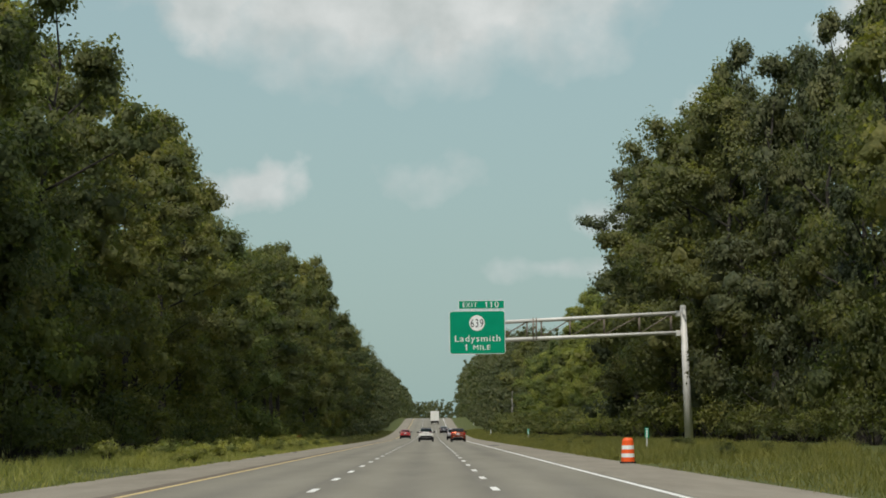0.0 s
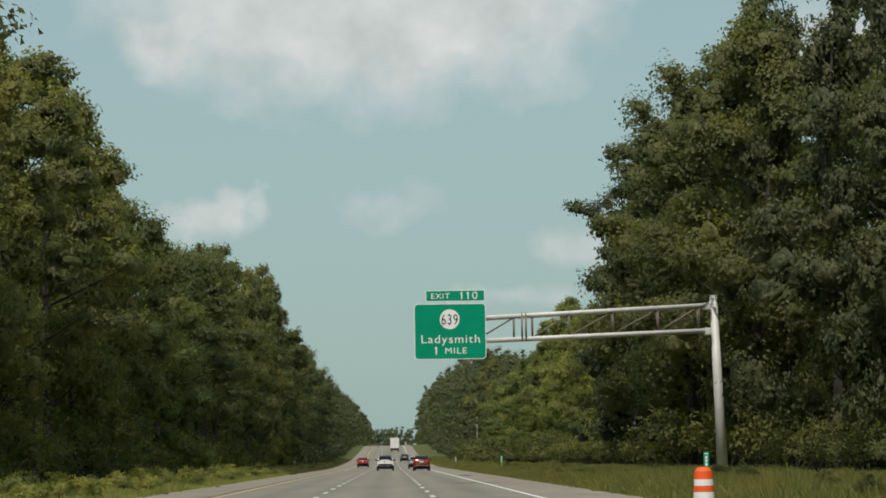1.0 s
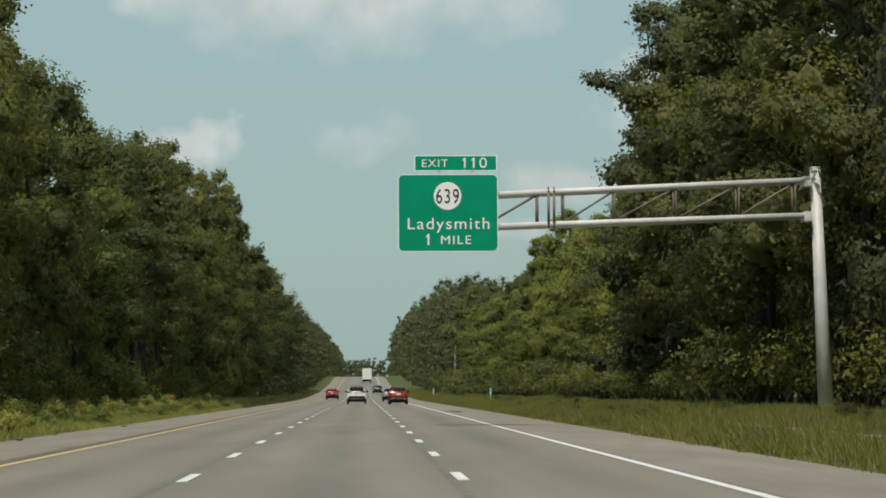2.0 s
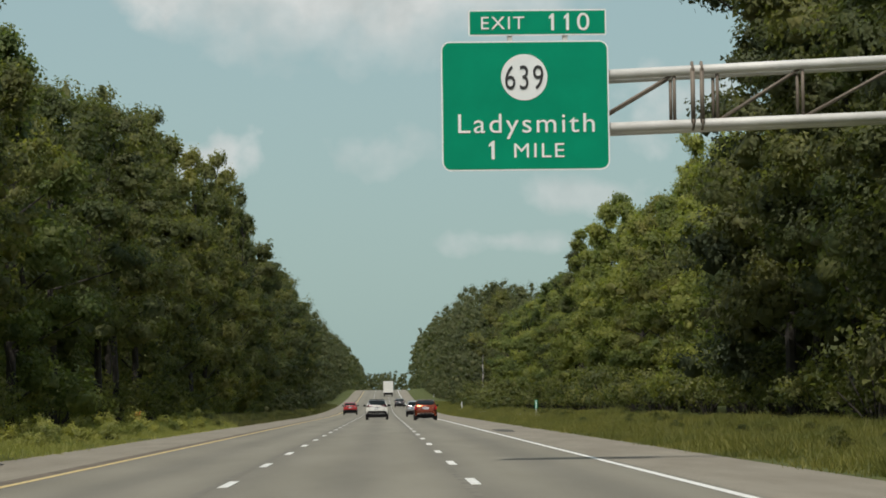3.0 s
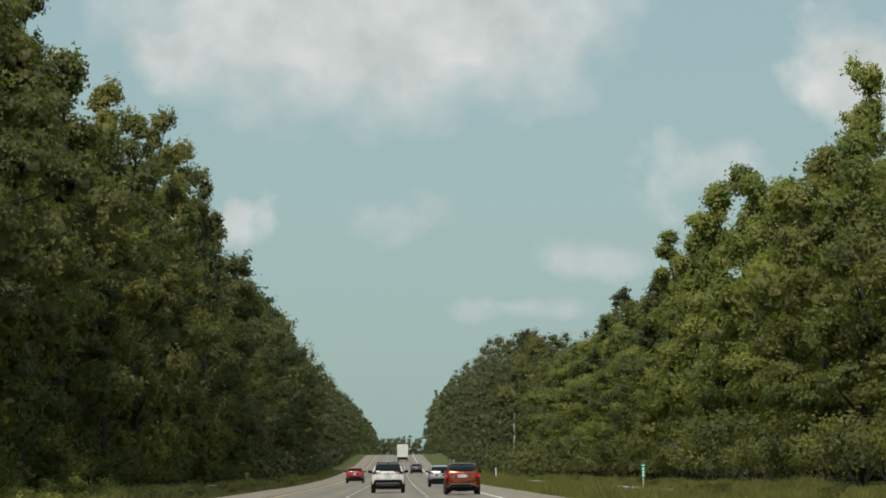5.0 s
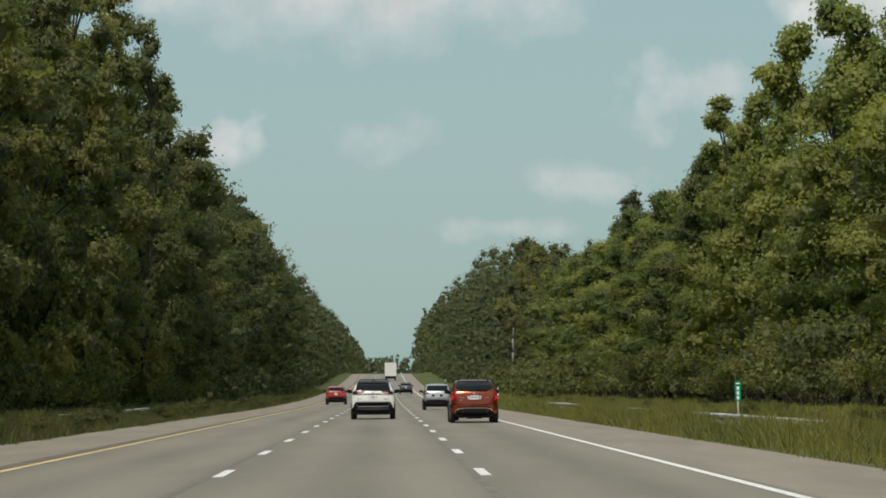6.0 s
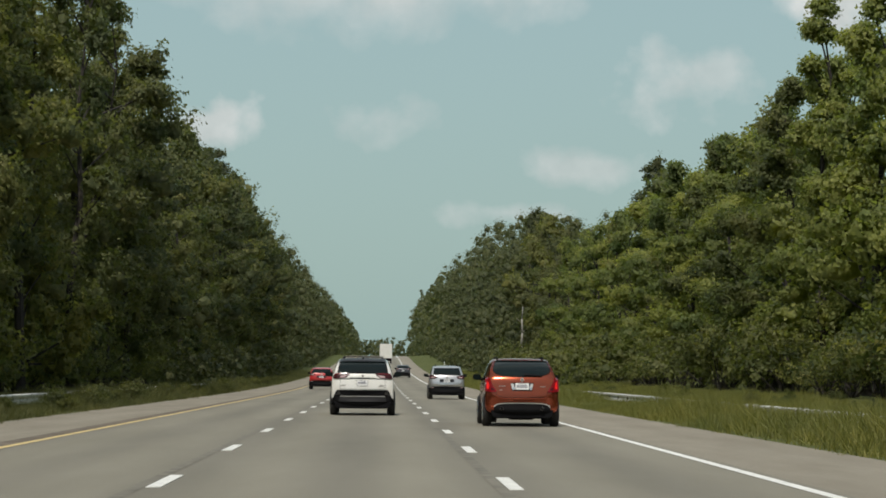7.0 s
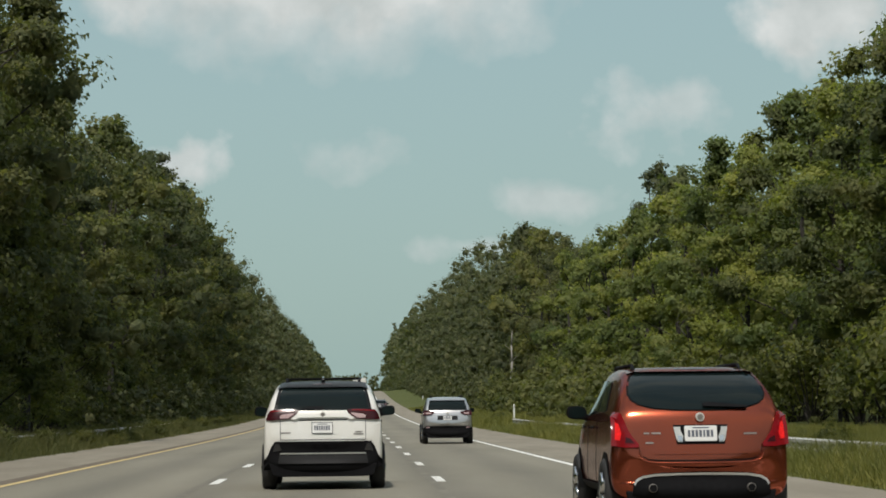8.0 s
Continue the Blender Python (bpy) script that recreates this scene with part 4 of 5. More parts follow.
def meadow(side, x0, x1, first, last, look_of, label, seed):
    rng = np.random.default_rng(seed)
    spots = []
    for y0, y1, dense in ((38, 85, 30), (85, 285, 88), (285, 340, 130), (340, 400, 75), (400, 600, 26)):
        y0, y1 = max(y0, first), min(y1, last)
        if y1 <= y0:
            continue
        n = int((x1 - x0) * (y1 - y0) * dense)
        spots.append(np.stack([rng.uniform(x0, x1, n), rng.uniform(y0, y1, n)], 1))
    spots = np.concatenate(spots)
    edge = (spots[:, 0] - x0) if side > 0 else (x1 - spots[:, 0])
    keep = np.array([0.55 + 0.9 * noise.noise((x * 0.35, y * 0.12, 7)) for x, y in spots]) + 0.25 * (edge > 0.6)
    # a ragged edge creeps over the shoulder
    ragged = np.array([0.45 * noise.noise((side, y * 0.35, 4)) + 0.25 * noise.noise((side, y * 1.3, 9)) for _, y in spots])
    chosen = (keep > rng.uniform(0, 1, len(spots)) * 0.7) & (edge > 0.30 + ragged)
    spots, edge = spots[chosen], edge[chosen]
    foot = np.array([max(ground_height(x, y), rise(y) - 0.03) for x, y in spots])
    n = len(spots)
    swell = np.array([0.8 + 1.0 * noise.noise((x * 0.5, y * 0.16, 2)) + 0.3 * noise.noise((x * 1.4, y * 0.8, 5)) for x, y in spots])
    tall = (0.10 + 0.27 * np.clip(edge / 1.6, 0, 1)) * rng.uniform(0.75, 1.12, n) * np.clip(swell, 0.35, 1.7)
    before = np.array([hidden_rail(side, y) and 7.7 < abs(x) < (9.95 if side > 0 else 10.35) for x, y in spots])
    clear = np.array([railed(side, y) and not hidden_rail(side, y) and not hidden_rail(side, y + 3) and 7.7 < abs(x) < 10.3 for x, y in spots])
    tall *= np.where(clear, np.where(spots[:, 1] < 280, 0.92, 0.8), 1.0)
    tall += before * rng.uniform(0.20, 0.38, n) * np.clip(edge / 1.2, 0, 1)
    turn = rng.uniform(0, math.pi, n)
    wide = rng.uniform(0.008, 0.018, n) * np.where((spots[:, 1] > 285) & (spots[:, 1] < 340), 0.62, np.where(spots[:, 1] > 400, 1.7, 1.0))
    lean = rng.normal(size=(n, 2)) * 0.55 * tall[:, None]
    a = np.stack([spots[:, 0] - np.cos(turn) * wide, spots[:, 1] - np.sin(turn) * wide, foot - 0.05], 1)
    b = np.stack([spots[:, 0] + np.cos(turn) * wide, spots[:, 1] + np.sin(turn) * wide, foot - 0.05], 1)
    c = np.stack([spots[:, 0] + lean[:, 0], spots[:, 1] + lean[:, 1], foot + tall], 1)
    points = np.stack([a, b, c], 1).reshape(-1, 3)
    tagged(raw("grass", points, np.arange(3 * n).reshape(-1, 3), look_of), label, "grass", kind="stuff")


meadow(-1, -12.6, -7.75, 38, 248, PALE_GRASS, "pale yellow-green roadside grass going to seed", 77)
# from here on the verge's tree shade is painted into the grass
meadow(-1, -12.6, -7.75, 248, 600, SHADED_OLIVE_GRASS, "olive roadside grass along the guardrail, darkened for tree shade", 79)
meadow(1, 7.25, 15.0, 38, 600, GRASS, "tall green roadside grass on the outer verge", 78)


def blossom_weed(x, y):
    rng = np.random.default_rng(303)
    g = ground_height(x, y)
    weed = thing("flowering_weed", "tall weed with orange blossom on the grassy verge", "wild flower", at=(x, y, g))
    for n in range(5):
        dx, dy, tall = rng.uniform(-0.22, 0.22), rng.uniform(-0.2, 0.2), rng.uniform(0.5, 0.85)
        bm = bmesh.new()
        tube(bm, (dx * 0.4, dy * 0.4, -0.1), (dx, dy, tall), 0.012, 0.006, 5)
        part("stem", bm, SHRUB, weed)
        p, f = diamonds(np.array([dx, dy, tall]) + rng.normal(size=(14, 3)) * np.array([0.05, 0.05, 0.09]), 0.07, rng, 1.2, 0.8)
        raw("blossom", p, f, BLOSSOM, weed)
        p, f = diamonds(np.array([dx * 0.7, dy * 0.7, tall * 0.45]) + rng.normal(size=(22, 3)) * np.array([0.08, 0.08, 0.13]), 0.13, rng, 1.2, 0.6)
        raw("leaves", p, f, SHRUB, weed)


blossom_weed(-10.4, 212.0)


# ---- vehicles ----
def paint(name, colour, rough=0.28, metal=0.35, coat=0.8, edge=(1, 1, 1)):
    made, tree, skin = material(name, rough, metal)
    flake = ramp(tree, grain(tree, 220.0, 2.0), [(0.3, tuple(c * 0.86 for c in colour)), (0.7, tuple(min(1, c * 1.1) for c in colour))])
    dust = ramp(tree, grain(tree, 2.0, 4.0), [(0.35, (0.93, 0.92, 0.90)), (0.7, (1, 1, 1))])
    tree.links.new(mixed(tree, 1.0, flake, dust, "MULTIPLY"), skin.inputs["Base Color"])
    skin.inputs["Specular Tint"].default_value = (*edge, 1)
    skin.inputs["Coat Weight"].default_value, skin.inputs["Coat Roughness"].default_value = coat, 0.06
    return made


def glass_dark(name, colour):
    made, tree, skin = material(name, 0.05, 0.0, 0.17)
    tree.links.new(ramp(tree, grain(tree, 1.5), [(0.3, tuple(c * 0.8 for c in colour)), (0.7, colour)]), skin.inputs["Base Color"])
    return made


def lamp_material(name, colour, glow):
    made, tree, skin = material(name, 0.2, 0.0, 0.35)
    ridges = ramp(tree, grain(tree, 30.0, 2.0), [(0.3, tuple(c * 0.7 for c in colour)), (0.7, colour)])
    tree.links.new(ridges, skin.inputs["Base Color"])
    if glow:
        tree.links.new(ridges, skin.inputs["Emission Color"])
        skin.inputs["Emission Strength"].default_value = glow
    return made


PAINT_WHITE = paint("paint_pearl_white", (0.79, 0.78, 0.735), 0.25, 0.05)
PAINT_COPPER = paint("paint_copper", (0.33, 0.074, 0.036), 0.15, 0.85, 0.42, (0.42, 0.16, 0.09))
PAINT_SILVER = paint("paint_silver", (0.55, 0.55, 0.56), 0.28, 0.8)
PAINT_RED = paint("paint_red", (0.42, 0.02, 0.02), 0.3, 0.1)
PAINT_BLACK = paint("paint_black", (0.02, 0.02, 0.022), 0.25, 0.1)
PAINT_GREY = paint("paint_dark_grey", (0.07, 0.07, 0.08), 0.3, 0.4)
GLASS = glass_dark("tinted_glass", (0.008, 0.014, 0.014))
ROOF_BLACK = plain("roof_black", (0.010, 0.010, 0.011), 0.32, vary=0.1, spec=0.14)
TRIM = plain("black_plastic", (0.009, 0.009, 0.010), 0.7, vary=0.15, spec=0.08)
CHROME = plain("chrome", (0.72, 0.72, 0.72), 0.14, 1.0, vary=0.05)
LAMP_DARK = lamp_material("tail_lamp_dark_red", (0.042, 0.004, 0.006), 0)
LAMP_LIT = lamp_material("tail_lamp_lit_red", (0.55, 0.012, 0.012), 0.75)
LAMP_RED = lamp_material("tail_lamp_red", (0.20, 0.003, 0.006), 0.06)
LAMP_CLEAR = lamp_material("tail_lamp_clear", (0.50, 0.36, 0.36), 0)
PLATE = plain("plate_white", (0.74, 0.74, 0.72), 0.45, vary=0.05)
PLATE_INK = plain("plate_ink", (0.10, 0.11, 0.14), 0.5)
BADGE = plain("badge_metal", (0.26, 0.24, 0.22), 0.4, 0.5)
GREY_PLASTIC = plain("grey_plastic", (0.024, 0.024, 0.025), 0.6, vary=0.12, spec=0.15)
SATIN = plain("satin_metal", (0.58, 0.57, 0.54), 0.35, 0.6, vary=0.05)


def body_shell(length, half, height, belt, rake, sill, look_of, parent, roof=0.74):
    """A closed, rounded two-box body; its tail stands at y = 0 and it faces +y."""
    w = half
    stations = [
        (0.015, sill + 0.16, w * 0.90, 0.46, 0.58, w * 0.90, 0.66, w * 0.80),
        (0.05, sill + 0.04, w * 0.97, 0.50, 0.74, w * 0.955, 0.86, w * 0.84),
        (0.11, sill, w, 0.56, belt - 0.16, w * 0.985, belt - 0.02, w * 0.86),
        (0.17, sill, w, 0.58, belt - 0.06, w * 0.985, belt + 0.10, w * 0.84),
        (rake * 0.62, sill, w, 0.60, belt, w * 0.98, belt + (height - belt) * 0.60, w * (roof + 0.06)),
        (rake, sill, w, 0.60, belt, w * 0.975, height - 0.09, w * roof),
        (rake + 0.22, sill, w, 0.60, belt, w * 0.975, height - 0.02, w * roof),
        (rake + 0.7, sill, w, 0.60, belt, w * 0.975, height, w * roof),
        (length * 0.50, sill, w, 0.60, belt - 0.01, w * 0.975, height, w * roof),
        (length * 0.62, sill, w, 0.60, belt - 0.03, w * 0.97, height - 0.10, w * 0.68),
        (length * 0.76, sill, w, 0.60, belt - 0.08, w * 0.97, belt + 0.06, w * 0.78),
        (length * 0.92, sill + 0.02, w * 0.97, 0.58, belt - 0.18, w * 0.92, belt - 0.10, w * 0.72),
        (length * 0.985, sill + 0.08, w * 0.90, 0.50, belt - 0.34, w * 0.84, belt - 0.28, w * 0.62),
        (length, sill + 0.16, w * 0.80, 0.46, 0.60, w * 0.72, 0.64, w * 0.5),
    ]
    points, faces = [], []
    for y, zs, wide, zm, zb, wb, zt, wr in stations:
        ring = [(0, zs), (wide * 0.86, zs), (wide * 0.985, zs + 0.14), (wide, zm), (wb, zb - 0.02), (wb - 0.03, zb + (zt - zb) * 0.12),
                (wr + (wb - wr) * 0.34, zb + (zt - zb) * 0.62), (wr + 0.005, zt - 0.06 * min(1, (zt - zb) * 3)), (wr - 0.10, zt - 0.006), (0, zt)]
        full = [*ring, *[(-x, z) for x, z in ring[-2:0:-1]]]
        # the tail bows outwards in plan
        bow = 0.10 if y < 0.3 else 0.0
        points += [(x, y + bow * (x / half) ** 2, z) for x, z in full]
    n = 18
    for s in range(len(stations) - 1):
        for k in range(n):
            m = (k + 1) % n
            faces.append((s * n + k, s * n + m, (s + 1) * n + m, (s + 1) * n + k))
    bm = bmesh.new()
    verts = [bm.verts.new(p) for p in points]
    for face in faces:
        bm.faces.new([verts[k] for k in face])
    for s in (0, len(stations) - 1):
        c = [verts[s * n + k] for k in range(n)]
        bm.faces.new((c[0], c[1], c[n - 1]))
        for k in range(1, n // 2 - 1):
            bm.faces.new((c[k], c[k + 1], c[n - k - 1], c[n - k]))
        bm.faces.new((c[n // 2 - 1], c[n // 2], c[n // 2 + 1]))
    bmesh.ops.recalc_face_normals(bm, faces=bm.faces)
    shell = part("body", bm, look_of, None, "", True)
    soft = shell.modifiers.new("soft", "SUBSURF")
    soft.levels = soft.render_levels = 2
    bpy.context.view_layer.update()
    data = bpy.data.meshes.new_from_object(shell.evaluated_get(bpy.context.evaluated_depsgraph_get()))
    shell.modifiers.clear()
    shell.data = data
    data.polygons.foreach_set("use_smooth", [True] * len(data.polygons))
    shell.parent = parent
    return shell


from mathutils.bvhtree import BVHTree


class Tailor:
    """Lays shaped, slightly raised pieces on a body's skin."""

    def __init__(self, shell, parent):
        self.parent = parent
        data = shell.data
        self.tree = BVHTree.FromPolygons([v.co.copy() for v in data.vertices], [tuple(p.vertices) for p in data.polygons])

    def skin(self, a, b, side):
        if side == "rear":
            start, way = Vector((a, -3, b)), Vector((0, 1, 0))
        elif side == "left":
            start, way = Vector((-3, a, b)), Vector((1, 0, 0))
        elif side == "right":
            start, way = Vector((3, a, b)), Vector((-1, 0, 0))
        else:
            start, way = Vector((a, b, 4)), Vector((0, 0, -1))
        place = self.tree.ray_cast(start, way)[0]
        return place, way

    def band(self, name, upper, drop, narrow, look_of, off, thick, label=""):
        """A strip of even height along a curve."""
        return self.lay(name, upper, look_of, off, thick, "rear", None, label, [(a * narrow, b - drop) for a, b in upper])

    def lay(self, name, outline, look_of, off=0.004, thick=0.012, side="rear", parent=None, label="", other=None):
        bm = bmesh.new()
        first = [bm.verts.new((a, b, 0)) for a, b in outline]
        if other:
            second = [bm.verts.new((a, b, 0)) for a, b in other]
            for n in range(len(first) - 1):
                bm.faces.new((first[n], first[n + 1], second[n + 1], second[n]))
        else:
            bm.faces.new(first)
        bmesh.ops.triangulate(bm, faces=bm.faces)
        for _ in range(4):
            long = [e for e in bm.edges if e.calc_length() > 0.09]
            if not long:
                break
            bmesh.ops.subdivide_edges(bm, edges=long, cuts=1)
            bmesh.ops.triangulate(bm, faces=[f for f in bm.faces if len(f.verts) > 3])
        bare, way = [], Vector((0, 1, 0))
        for vert in bm.verts:
            place, way = self.skin(vert.co.x, vert.co.y, side)
            if place is None:
                bare.append((vert, vert.co.copy()))
            else:
                vert.co = place - way * off
        for vert, flat in bare:
            solid = [v.co for e in vert.link_edges for v in (e.other_vert(vert),) if not any(v is b for b, _ in bare)]
            if side == "rear":
                vert.co = Vector((flat.x, sum(c.y for c in solid) / len(solid) if solid else 0.3, flat.y))
            elif side == "top":
                vert.co = Vector((flat.x, flat.y, sum(c.z for c in solid) / len(solid) if solid else 1.6))
            else:
                vert.co = Vector((sum(c.x for c in solid) / len(solid) if solid else 0.9, flat.x, flat.y))
        grown = bmesh.ops.extrude_face_region(bm, geom=bm.faces[:])
        for vert in (v for v in grown["geom"] if isinstance(v, bmesh.types.BMVert)):
            vert.co -= way * thick
        bmesh.ops.recalc_face_normals(bm, faces=bm.faces)
        ob = part(name, bm, look_of, parent or self.parent, label, True)
        ob.data.set_sharp_from_angle(angle=radians(38))
        return ob


def mirrored(outline):
    return [(-a, b) for a, b in outline][::-1]


def wheel(parent, x, y, radius, outer):
    hub = bmesh.new()
    side = 1 if x > 0 else -1
    tube(hub, (x - side * 0.11, y, radius), (x + side * 0.085, y, radius), radius * 0.66, radius * 0.62, 24)
    tyre = bmesh.new()
    rings = [(-0.11, 0.62), (-0.115, 0.90), (-0.085, 0.995), (0.0, 1.0), (0.085, 0.995), (0.112, 0.90), (0.10, 0.66), (0.085, 0.63)]
    n = 28
    verts = [[tyre.verts.new((x + side * off, y + radius * k * math.cos(2 * math.pi * a / n), radius + radius * k * math.sin(2 * math.pi * a / n))) for a in range(n)] for off, k in rings]
    for s in range(len(rings) - 1):
        for a in range(n):
            b = (a + 1) % n
            tyre.faces.new((verts[s][a], verts[s][b], verts[s + 1][b], verts[s + 1][a]))
    bmesh.ops.recalc_face_normals(tyre, faces=tyre.faces)
    whole = part("wheel", hub, TRIM, parent)
    part("tyre", tyre, RUBBER, whole, "", True)
    rim = bmesh.new()
    for k in range(5):
        a = 2 * math.pi * k / 5
        tube(rim, (x + side * 0.09, y, radius), (x + side * 0.09, y + radius * 0.6 * math.cos(a), radius + radius * 0.6 * math.sin(a)), 0.05, 0.035, 6)
    tube(rim, (x + side * 0.06, y, radius), (x + side * 0.10, y, radius), 0.07, 0.06, 12)
    part("rim", rim, outer, whole, "", True)


def side_mirror(parent, x, y, z, look_of):
    side = 1 if x > 0 else -1
    bm = bmesh.new()
    made = bmesh.ops.create_icosphere(bm, subdivisions=3, radius=1.0)["verts"]
    for vert in made:
        # a blunt back towards the traffic behind, a rounded front
        c = vert.co
        flat = -0.035 if c.y < -0.25 else c.y * 0.13
        wide, high = math.copysign(abs(c.x) ** 0.6, c.x), math.copysign(abs(c.z) ** 0.6, c.z)
        vert.co = Vector((x - side * 0.02 + wide * 0.118 * (1.0 - 0.10 * c.z), y + flat, z + high * 0.078 + 0.012 * side * c.x))
    shell = part("side_mirror", bm, look_of, parent, "", True)
    bm = bmesh.new()
    tube(bm, (x - side * 0.10, y + 0.03, z - 0.05), (x - side * 0.24, y + 0.08, z - 0.075), 0.035, 0.05, 10)
    part("mirror_stalk", bm, TRIM, shell, "", True)
    bm = bmesh.new()
    prism(bm, [(x - side * 0.02 + 0.10 * math.cos(radians(k)), z + 0.068 * math.sin(radians(k))) for k in range(0, 360, 20)], y - 0.041, y - 0.036)
    part("mirror_glass", bm, GLASS, shell)
    return shell


def number_plate(tailor, x, z0, z1, wide, ink, parent):
    tailor.lay("plate_frame", rounded(x - wide - 0.009, x + wide + 0.009, z0 - 0.009, z1 + 0.009, 0.012, 2), TRIM, 0.004, 0.012, "rear", parent)
    plate = tailor.lay("licence_plate", rounded(x - wide, x + wide, z0, z1, 0.012, 2), PLATE, 0.018, 0.01, "rear", parent, "white licence plate with dark bars")
    mid, tall = (z0 + z1) / 2, (z1 - z0) * 0.22
    a = x - wide * 0.80
    for share in (0.15, 0.17, 0.15, 0.17, 0.13, 0.19, 0.15):
        tailor.lay("plate_bar", [(a, mid - tall), (a + wide * share, mid - tall), (a + wide * share, mid + tall), (a, mid + tall)], ink, 0.030, 0.002, "rear", plate)
        a += wide * (share + 0.075)
    tailor.lay("plate_bar", [(x - wide * 0.5, z1 - 0.026), (x + wide * 0.5, z1 - 0.026), (x + wide * 0.5, z1 - 0.014), (x - wide * 0.5, z1 - 0.014)], ink, 0.030, 0.002, "rear", plate)
    return plate


def finish_sides(tailor, length, half, belt, height, rake, rim, sill, radius=0.36):
    """Side glass, door seams, arches, wheels and mirrors."""
    for side in ("left", "right"):
        rear = [(rake + 0.28, belt + 0.07), (rake + 1.02, belt + 0.05), (rake + 1.02, height - 0.16), (rake + 0.62, height - 0.17)]
        mid = [(rake + 1.08, belt + 0.05), (rake + 1.95, belt + 0.03), (rake + 1.95, height - 0.15), (rake + 1.08, height - 0.15)]
        front = [(rake + 2.02, belt + 0.03), (length * 0.70, belt + 0.0), (length * 0.60, height - 0.19), (rake + 2.02, height - 0.15)]
        for outline in (rear, mid, front):
            tailor.lay("side_window", outline, GLASS, 0.004, 0.006, side)
        for y in (rake + 1.05, rake + 1.98):
            tailor.lay("door_seam", [(y, sill + 0.18), (y + 0.012, sill + 0.18), (y + 0.012, belt), (y, belt)], TRIM, 0.002, 0.002, side)
        for y in (rake + 1.20, rake + 2.15):
            tailor.lay("door_handle", rounded(y, y + 0.2, belt - 0.13, belt - 0.10, 0.012, 2), TRIM, 0.02, 0.015, side)
        for y in (0.82, length - 0.95):
            arch = [(y + (radius + 0.07) * math.cos(radians(a)), radius + (radius + 0.07) * math.sin(radians(a))) for a in range(-8, 189, 14)]
            tailor.lay("wheel_arch", arch, TRIM, 0.004, 0.004, side)
        tailor.lay("side_sill", [(1.25, sill + 0.02), (length - 1.4, sill + 0.02), (length - 1.4, sill + 0.16), (1.25, sill + 0.16)], TRIM, 0.01, 0.02, side)
    for x in (-half + 0.075, half - 0.075):
        for y in (0.82, length - 0.95):
            wheel(tailor.parent, x, y, radius, rim)
    under = bmesh.new()
    box(under, -half * 0.72, half * 0.72, 0.45, length - 0.5, 0.20, sill + 0.15, 0.03)
    part("underbody", under, TRIM, tailor.parent)


def roof_rails(parent, half, y0, y1, z, bars, look_of):
    for x in (-half * 0.62, half * 0.62):
        bm = bmesh.new()
        tube(bm, (x, y0 + 0.2, z + 0.06), (x, y1 - 0.2, z + 0.06), 0.022, 0.022, 8)
        tube(bm, (x, y0, z - 0.02), (x, y0 + 0.2, z + 0.06), 0.022, 0.022, 8)
        tube(bm, (x, y1, z - 0.04), (x, y1 - 0.2, z + 0.06), 0.022, 0.022, 8)
        part("roof_rail", bm, look_of, parent, "", True)
    for y in bars:
        bm = bmesh.new()
        box(bm, -half * 0.66, half * 0.66, y, y + 0.06, z + 0.06, z + 0.085, 0.01)
        part("roof_bar", bm, look_of, parent)


def emblem(parent, tailor, z, look_of=GALVANISED):
    place, _ = tailor.skin(0, z, "rear")
    bm = bmesh.new()
    tube(bm, place + Vector((0, -0.042, 0)), place + Vector((0, 0.01, 0)), 0.045, 0.048, 20)
    badge = part("emblem", bm, look_of, parent)
    bm = bmesh.new()
    tube(bm, place + Vector((0, -0.047, 0)), place + Vector((0, -0.03, 0)), 0.030, 0.032, 18)
    part("emblem_centre", bm, BADGE, badge)


def valance(parent, half, z0, z1, y0, look_of=None):
    """The solid underside of a bumper, tucked in towards the axle."""
    bm = bmesh.new()
    prism(bm, [(-half, z1), (-half * 0.94, z0 + 0.03), (-half * 0.80, z0), (half * 0.80, z0), (half * 0.94, z0 + 0.03), (half, z1)], y0, y0 + 0.40)
    bmesh.ops.bevel(bm, geom=bm.edges[:], offset=0.015, segments=2, affect="EDGES", profile=0.6)
    return part("bumper_underside", bm, look_of or TRIM, parent)


